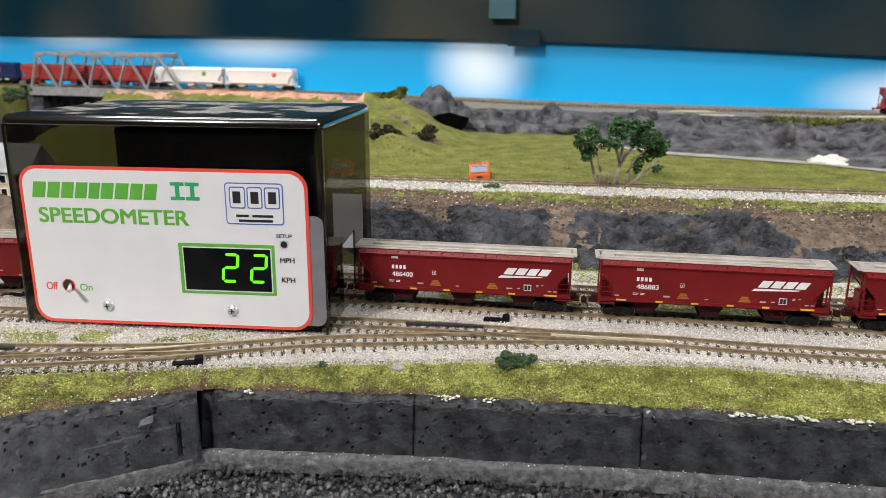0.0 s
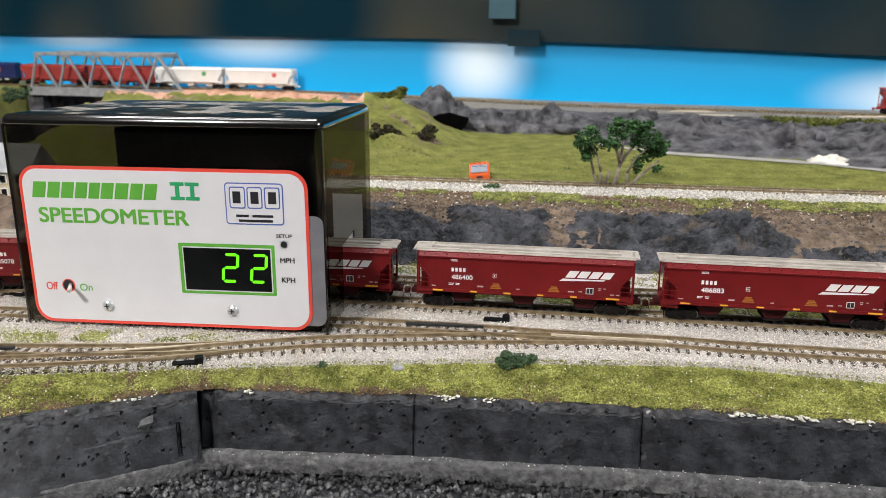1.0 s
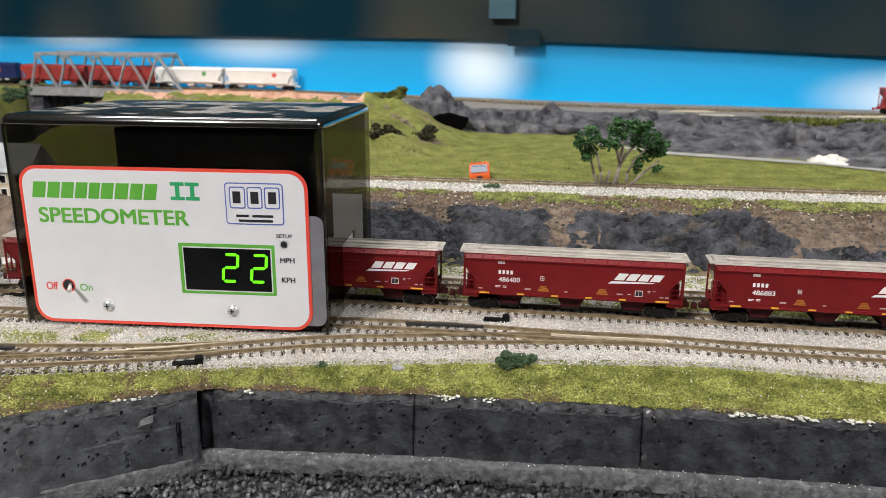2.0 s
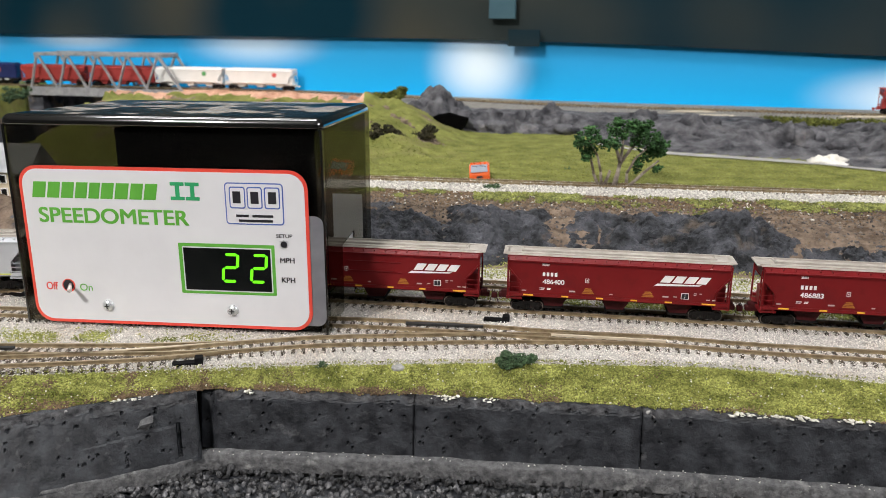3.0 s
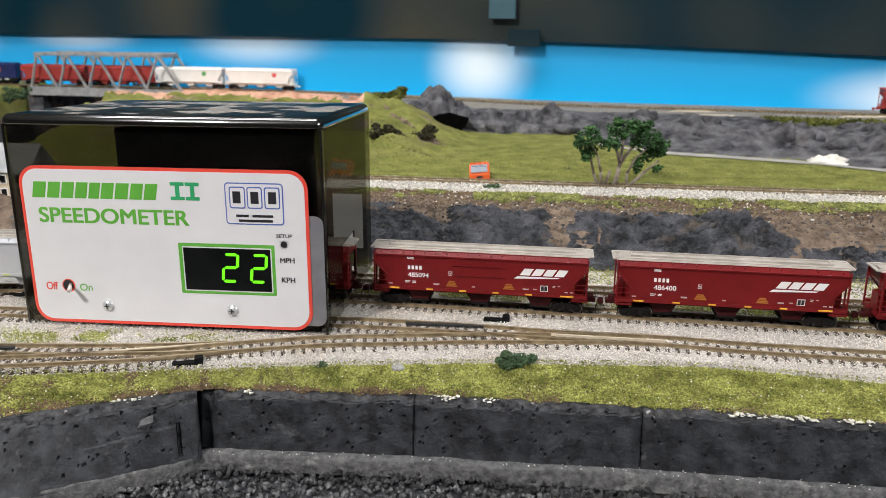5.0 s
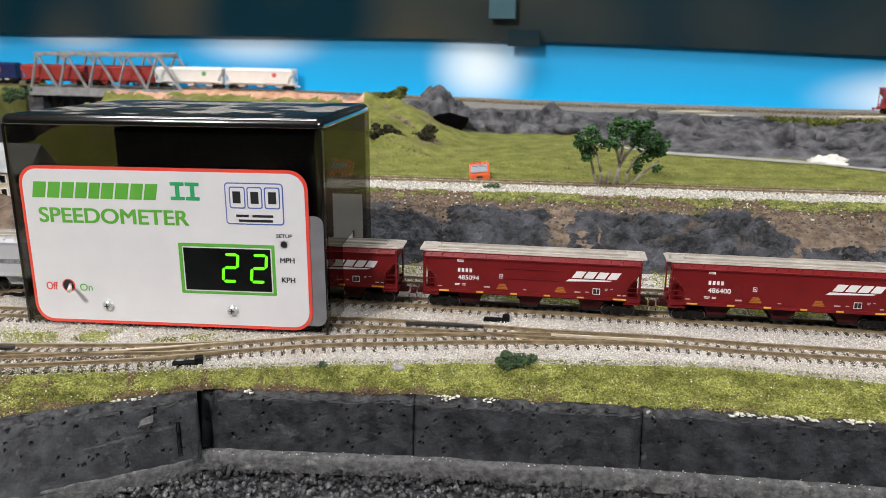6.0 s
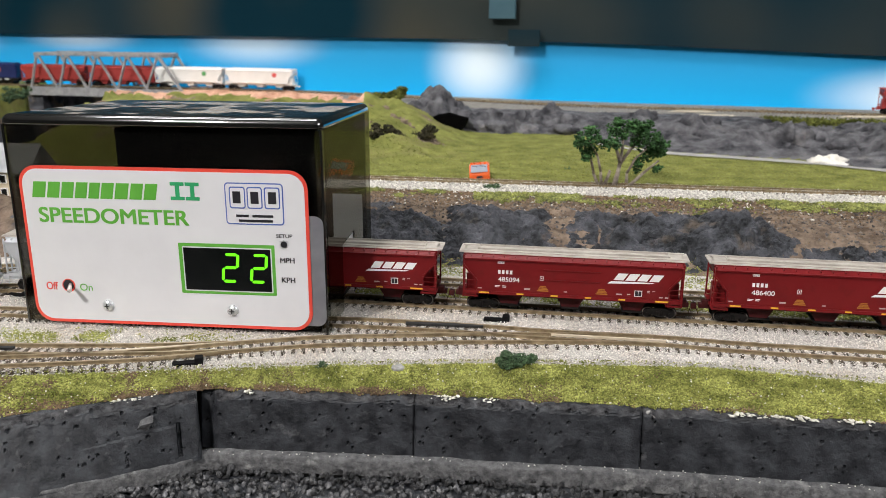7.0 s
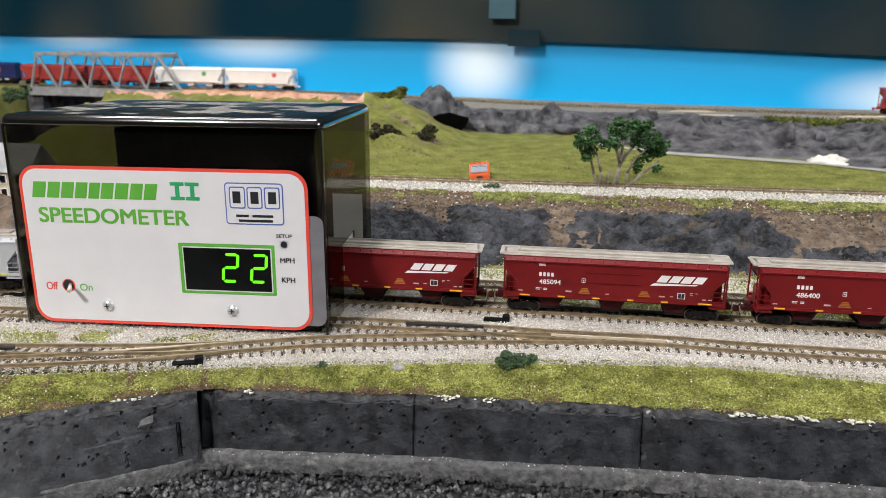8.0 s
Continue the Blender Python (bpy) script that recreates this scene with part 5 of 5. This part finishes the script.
# ---- tree, bushes, cab, mound ----
def tree():
    t = tagged(new("tree"), "bushy dark green model tree with several bare trunks", "tree")
    t.matrix_world = pose(0.1235, 0.5715, 0.0165)
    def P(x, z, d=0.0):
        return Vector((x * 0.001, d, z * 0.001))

    # stems: points of (across, up, depth) in millimetres, fitted to the camera's view
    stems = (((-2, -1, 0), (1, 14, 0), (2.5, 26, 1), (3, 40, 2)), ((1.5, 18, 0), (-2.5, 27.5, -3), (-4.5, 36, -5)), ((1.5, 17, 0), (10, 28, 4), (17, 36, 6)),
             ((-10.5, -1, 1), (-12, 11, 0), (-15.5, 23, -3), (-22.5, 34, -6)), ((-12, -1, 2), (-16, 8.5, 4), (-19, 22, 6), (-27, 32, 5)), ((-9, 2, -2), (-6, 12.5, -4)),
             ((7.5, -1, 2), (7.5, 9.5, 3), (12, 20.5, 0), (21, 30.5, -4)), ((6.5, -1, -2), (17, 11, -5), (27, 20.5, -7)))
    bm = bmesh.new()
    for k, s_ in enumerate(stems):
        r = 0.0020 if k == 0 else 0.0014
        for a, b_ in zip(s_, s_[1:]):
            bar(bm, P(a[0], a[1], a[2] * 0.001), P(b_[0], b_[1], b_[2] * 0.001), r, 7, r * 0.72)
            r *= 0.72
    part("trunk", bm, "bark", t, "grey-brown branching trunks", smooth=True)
    rng = random.Random(21)
    pts = []
    # crown lobes of (across, up, radius), laid out to fit the same view
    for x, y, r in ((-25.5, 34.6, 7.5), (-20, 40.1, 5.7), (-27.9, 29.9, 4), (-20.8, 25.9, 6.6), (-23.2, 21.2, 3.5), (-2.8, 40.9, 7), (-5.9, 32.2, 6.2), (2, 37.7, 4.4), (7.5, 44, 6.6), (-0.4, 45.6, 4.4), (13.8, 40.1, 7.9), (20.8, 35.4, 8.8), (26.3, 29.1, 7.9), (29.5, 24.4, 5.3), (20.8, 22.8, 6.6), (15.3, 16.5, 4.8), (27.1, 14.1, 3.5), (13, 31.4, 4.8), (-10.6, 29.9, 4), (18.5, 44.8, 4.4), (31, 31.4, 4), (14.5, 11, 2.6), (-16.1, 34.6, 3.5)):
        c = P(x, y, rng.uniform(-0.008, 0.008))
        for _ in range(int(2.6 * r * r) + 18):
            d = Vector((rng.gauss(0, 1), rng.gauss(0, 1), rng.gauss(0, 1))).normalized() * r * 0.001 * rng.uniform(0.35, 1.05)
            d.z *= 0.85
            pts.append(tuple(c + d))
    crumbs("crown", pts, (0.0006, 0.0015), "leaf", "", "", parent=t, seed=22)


def bush(at, w, h, n, label, m_="bush", seed=1):
    ob = tagged(new("bush"), label, "bush")
    ob.matrix_world = pose(*at)
    rng = random.Random(seed)
    pts = []
    lobes = [(rng.uniform(-0.42, 0.42) * w, rng.uniform(-0.2, 0.2) * w, rng.uniform(0.1, 0.75) * h, rng.uniform(0.10, 0.26) * w) for _ in range(9)]
    for _ in range(n):
        x, y, z, r = lobes[rng.randrange(9)]
        d = Vector((rng.gauss(0, 1), rng.gauss(0, 1), rng.gauss(0, 1))).normalized() * r * rng.uniform(0.5, 1)
        pts.append((x + d.x, y + d.y, max(0.0, z + d.z * h / w * 1.1)))
    crumbs("foliage", pts, (w * 0.016, w * 0.045), m_, "", "", parent=ob, seed=seed)
    crumbs("inner_foliage", [p_ for p_ in [(x * 0.7, y * 0.7, z * 0.7) for x, y, z in pts[::4]]], (w * 0.04, w * 0.09), m_, "", "", parent=ob, seed=seed + 1)


def cab():
    ob = tagged(new("toy_truck_cab"), "orange model truck cab with a grey windscreen", "toy truck")
    ob.matrix_world = pose(0.0272, 0.5965, 0.0166, -4, 0, -4) @ pose(0, 0, 0, 0, -5, 0)
    w = 0.0074
    bm = bmesh.new()
    extrude_poly(bm, [(-0.010, 0.0), (0.010, 0.0), (0.010, 0.0115), (-0.0075, 0.0115), (-0.010, 0.0050)], 2 * w, pose(w, 0, 0, 0, 0, 90))
    bmesh.ops.bevel(bm, geom=bm.edges[:], offset=0.0008, segments=2, affect="EDGES")
    part("cab_body", bm, "orange", ob)
    bm = bmesh.new()
    extrude_poly(bm, [(-w + 0.0012, 0.0050), (w - 0.0012, 0.0050), (w - 0.0016, 0.0106), (-w + 0.0016, 0.0106)], 0.0006)
    g = part("windscreen", bm, "glass", ob, "grey windscreen")
    g.matrix_local = pose(0, -0.0124, 0.0016, -21, 0, 0)
    for x0 in (-0.0045, 0.0008):
        wp = part("wiper", beam(bmesh.new(), (x0, -0.0110, 0.0068), (x0 + 0.0042, -0.0106, 0.0060), 0.0004, 0.0004), "ink", g)
    part("grille", boxes((-0.0022, 0.0022, -0.0108, -0.0098, 0.0018, 0.0032)), "ink", ob)
    part("roof_marker", boxes(*[(x - 0.0008, x + 0.0008, -0.0065, -0.0050, 0.0113, 0.0130) for x in (-0.0055, -0.0035, 0.001, 0.0045)]), "orange", ob)


def house():
    """A small model house with a grey gable roof."""
    h = tagged(new("house"), "cream model house with dark windows and grey roof", "house")
    h.matrix_world = pose(-0.292, 0.53, 0.0105, 0, 0, -8)
    part("wall", extrude_poly(bmesh.new(), [(-0.020, 0), (0.020, 0), (0.020, 0.022), (-0.020, 0.022)], 0.026), "cream_wall", h)
    bm = bmesh.new()
    extrude_poly(bm, [(-0.003, 0.021), (0.029, 0.021), (0.013, 0.038)], 0.044, pose(0.022, 0, 0, 0, 0, 90))
    part("roof", bm, "roof_grey", h)
    for x in (-0.013, -0.002, 0.009):
        for z in (0.004, 0.013):
            w = part("window", boxes((x, x + 0.005, -0.0008, 0.0004, z, z + 0.006)), "white", h)
            part("pane", boxes((x + 0.0006, x + 0.0044, -0.0011, -0.0006, z + 0.0006, z + 0.0054)), "screen", w)


M["cream_wall"] = mat("house_cream", (0.50, 0.42, 0.30), (0.62, 0.54, 0.40), 0.8, 80)
M["roof_grey"] = mat("house_roof", (0.25, 0.26, 0.27), (0.36, 0.37, 0.38), 0.8, 120)
house()
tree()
bush((0.0307, 0.3030, -0.0036), 0.0155, 0.0088, 1500, "dark green foam bush on the verge beside the ballast", "bush", 31)
bush((-0.0487, 0.2995, -0.0050), 0.0070, 0.0048, 420, "small dark green foam bush in the turf", "bush", 33)
bush((0.0328, 0.5590, 0.0165), 0.0125, 0.0045, 420, "low green bush beside the white far ballast", "bush", 35)
bush((-0.55, 1.06, 0.02), 0.035, 0.028, 500, "dark green shrub below the bridge", "bush", 37)
bush((-0.0655, 1.02, 0.033), 0.050, 0.018, 900, "olive shrub on the hill top", "olive", 39)
bush((-0.0185, 0.745, ground_h(-0.0185, 0.745)[0] - 0.002), 0.026, 0.018, 900, "dark twiggy shrub on the hillside", "twig", 41)
bush((-0.0500, 0.720, ground_h(-0.05, 0.72)[0] - 0.002), 0.030, 0.017, 900, "dark twiggy shrub on the hillside", "twig", 43)
bush((0.0985, 0.640, 0.0165), 0.006, 0.003, 120, "tiny green tuft on the meadow", "bush", 45)
cab()


def mound(name, at, w, d, h, m_, label, category, k, kind="", rough=0.35):
    """An uneven heap."""
    bm = bmesh.new()
    bmesh.ops.create_uvsphere(bm, u_segments=64, v_segments=32, radius=1.0)
    for v in bm.verts:
        n = fbm(v.co.x * 0.02 + k, v.co.y * 0.02 + v.co.z * 0.013, 90, k)
        n -= 0.5 * abs(fbm(v.co.x * 0.05 + k, v.co.y * 0.05 - v.co.z * 0.06, 70, k + 5))
        v.co *= 1 + rough * n
        v.co = Vector((v.co.x * w / 2, v.co.y * d / 2, max(-0.3, v.co.z) * h))
    ob = tagged(part(name, bm, m_, smooth=rough < 0.5), label, category, kind=kind)
    ob.matrix_world = pose(*at)
    return ob


mound("plaster_mound", (0.3320, 0.700, 0.0120), 0.034, 0.03, 0.0085, "plaster", "bare white plaster mound beside the lane", "mound", 3)
mound("pebble", (-0.0174, 0.2995, -0.0034), 0.0058, 0.0042, 0.0016, "pebble", "flat grey pebble on the ballast edge", "pebble", 8, rough=0.15)
# rock outcrop round the cave mouth
for at, w, d, h, k in (((-0.008, 0.918, 0.018), 0.072, 0.07, 0.034, 1), ((0.036, 0.905, 0.010), 0.070, 0.05, 0.025, 4), ((0.078, 0.900, 0.010), 0.076, 0.06, 0.021, 9), ((0.112, 0.905, 0.010), 0.066, 0.05, 0.026, 14),
                       ((0.150, 0.890, 0.010), 0.080, 0.07, 0.021, 17), ((0.200, 0.860, 0.010), 0.080, 0.09, 0.027, 19), ((0.26, 0.835, 0.010), 0.09, 0.10, 0.027, 23), ((0.33, 0.800, 0.010), 0.09, 0.10, 0.028, 27), ((0.41, 0.760, 0.010), 0.10, 0.12, 0.030, 31)):
    mound("rock_outcrop", at, w, d, h, "rock_far", "rough grey rock outcrop above the meadow", "rock", k, "", 0.40)


def rock_mass(x0, x1, low, high, h, k):
    """A long broken rock lying on the bank: swelling over the soil, split by clefts, its rim sunk into the ground."""
    nu, nv = int((x1 - x0) / 0.0009), 78
    verts = []
    for j in range(nv + 1):
        v = j / nv
        for i in range(nu + 1):
            u = i / nu
            x = x0 + (x1 - x0) * u
            y = lerp_pts(BANK, x) + low + (high - low) * v
            dome = (1 - abs(2 * u - 1) ** 4) * (1 - abs(2 * v - 1) ** 2.5)
            n = fbm(x, y, 34, k) * 0.55 + 0.30 * fbm(x * 0.6, y * 1.5, 120, k + 3)
            cleft = 1 - smooth(0.0, 0.10, abs(nz(x * 0.7, y * 1.6, 62, k + 7)))
            fine = 0.0013 * fbm(x * 0.7, y * 1.4, 230, k + 9) - 0.0034 * cleft - 0.0012 * (1 - smooth(0.0, 0.10, abs(nz(x, y, 170, k + 8))))
            verts.append((x, y, ground_h(x, y)[0] + h * (dome * 1.25 + n - 0.42) + fine))
    n = nu + 1
    faces = [(j * n + i, j * n + i + 1, (j + 1) * n + i + 1, (j + 1) * n + i) for j in range(nv) for i in range(nu)]
    m0 = len(verts)
    rim = [i for i in range(n)] + [j * n + nu for j in range(1, nv + 1)] + [nv * n + i for i in range(nu - 1, -1, -1)] + [j * n for j in range(nv - 1, 0, -1)]
    verts += [(verts[q][0], verts[q][1], verts[q][2] - 0.006) for q in rim]
    faces += [(rim[q], m0 + q, m0 + (q + 1) % len(rim), rim[(q + 1) % len(rim)]) for q in range(len(rim))]
    faces.append(tuple(m0 + q for q in range(len(rim))))
    tagged(raw("bank_rock", verts, faces, "slate"), "dark blue-grey cleft rock set in the bank", "rock", "rocks of the bank")


M["slate"] = mat("slate_rock", (0.007, 0.008, 0.010), (0.100, 0.104, 0.122), 0.66, 75, spec=0.4, bump=0.006, bscale=170, spots=(0.12, 0.095, 0.075), spot_scale=65, spot_at=(0.57, 0.74), lo=0.36, hi=0.66)
for args in ((-0.058, 0.004, 0.006, 0.064, 0.0065, 2), (-0.004, 0.074, 0.006, 0.078, 0.0085, 12), (0.068, 0.212, 0.006, 0.074, 0.0085, 23), (0.200, 0.262, 0.004, 0.042, 0.0032, 34), (0.25, 0.325, 0.004, 0.038, 0.0034, 45)):
    rock_mass(*args)
# bare cream patches on the rear shelf and at the cliff's foot
for at, w, d in (((0.283, 0.935, 0.0315), 0.060, 0.012), ((0.47, 0.895, 0.0315), 0.090, 0.014), ((0.30, 0.905, 0.0305), 0.05, 0.010)):
    mound("sand_drift", at, w, d, 0.0013, "cream_sand", "low cream drift of bare plaster on the shelf", "sand drift", 5, rough=0.25)
# cave as a solid block, its shade given by the black material
bm = bmesh.new()
extrude_poly(bm, [(-0.021, 0.001), (-0.010, -0.003), (0.010, -0.003), (0.016, 0.003), (0.020, 0.011), (0.011, 0.0135), (0.0, 0.0165), (-0.012, 0.0145), (-0.022, 0.010)], 0.02)
tagged(part("cave_mouth", bm, "void"), "black block with the cave's shade put into its colour", "cave").matrix_world = pose(0.0060, 0.862, 0.0175)
for i, (x, y) in enumerate(((-0.30, 1.085), (-0.262, 1.083), (-0.225, 1.078), (-0.19, 1.07), (-0.15, 1.06), (-0.115, 1.05))):
    mound("sandstone_rock", (x, y, 0.024), 0.046, 0.03, 0.010, "sand", "pale orange sandstone rock below the rear track", "rock", 20 + i, "", 0.5)


# ---- small track fittings ----
def fitting(name, specs, m_, label, category, at, a=0.0):
    ob = tagged(part(name, boxes(*specs, bevel=0.0002), m_), label, category)
    ob.matrix_world = pose(*at, 0, 0, a)


for x, y, a in ((0.0250, 0.3508, -8), (-0.1012, 0.2992, 14), (-0.2085, 0.3790, -8)):
    ob = tagged(new("switch_machine"), "black switch machine slot beside the track", "switch machine", "machines beside the tracks")
    ob.matrix_world = pose(x, y, -0.0022, 0, 0, a)
    part("slot", boxes((-0.0060, 0.0030, -0.0017, 0.0017, -0.0004, 0.0010)), "magnet", ob)
    part("motor_block", boxes((0.0026, 0.0058, -0.0019, 0.0021, -0.0004, 0.0028), bevel=0.0003), "magnet", ob)
for nm, x0, y0, x1, y1, m_, lab in (("frog_plate", -0.0164, 0.3423, 0.0183, 0.3395, "tie_black", "black plastic frog plate in the turnout"), ("point_rail", 0.0473, 0.3300, 0.0956, 0.3236, "cream", "bare metal point rail of the turnout"),
                                    ("point_rail", -0.1387, 0.3065, -0.0910, 0.3172, "cream", "bare metal point rail of the turnout"), ("frog_plate", -0.215, 0.3105, -0.176, 0.3102, "tie_black", "black plastic frog plate in the turnout"),
                                    ("guard_rail", -0.020, 0.3305, 0.0163, 0.3290, "rail", "brown guard rail in the turnout"), ("guard_rail", -0.0900, 0.3075, -0.1200, 0.2990, "rail", "brown guard rail in the turnout")):
    bm = bmesh.new()
    beam(bm, (x0, y0, -0.0006), (x1, y1, -0.0006), 0.0020 if m_ == "tie_black" else 0.0011, 0.0010)
    tagged(part(nm, bm, m_), lab, "turnout part")
# bracket and clip on the valance
fitting("wall_bracket", [(-0.017, 0.017, -0.004, 0.0, 0.0, 0.06)], "bracket", "pale blue-grey bracket on the dark valance", "bracket", (0.0720, 1.056, 0.1315), -19)
fitting("board_clip", [(-0.020, 0.020, -0.004, 0.0, 0.0, 0.020)], "valance", "dark clip on the lower edge of the valance", "clip", (0.0990, 1.046, 0.0985), -19)

grit()

TRACKED = [(0.0, -0.0391), (0.5, -0.0239), (1.0, -0.0110), (1.5, 0.0005), (3.0, 0.0310), (3.5, 0.0424), (4.0, 0.0545), (4.5, 0.0673), (6.0, 0.1040), (6.5, 0.1131), (7.0, 0.1226), (7.5, 0.1317), (8.0, 0.1414)]


ARC = [(0.0014, 0.0)]
for _i in range(1, 801):
    _x = 0.0014 - _i * 0.001
    ARC.append((_x, ARC[-1][1] - math.hypot(0.001, main_y(_x) - main_y(_x + 0.001))))


def along(u):
    """The point of the main track's centre at a distance u along it."""
    if u >= 0:
        x = 0.0014 + u * math.cos(0.1427)
        return Vector((x, main_y(x), 0))
    i = min(len(ARC) - 2, int(-u / 0.00105))
    while ARC[i + 1][1] > u:
        i += 1
    (x0, s0), (x1, s1) = ARC[i], ARC[i + 1]
    x = x0 + (x1 - x0) * (u - s0) / (s1 - s0)
    return Vector((x, main_y(x), 0))


def motions():
    for k, car in CARS:
        rows = []
        for t, d in TRACKED:
            u = d + k * S - 0.0012
            a, b = along(u + 0.0094), along(u + L - 0.0094)
            w = (b - a).normalized()
            p = a - w * 0.0094
            rows.append((t, pose(p.x, p.y, 0.0, 0, 0, math.degrees(math.atan2(w.y, w.x)))))
        walk(car, rows)


motions()
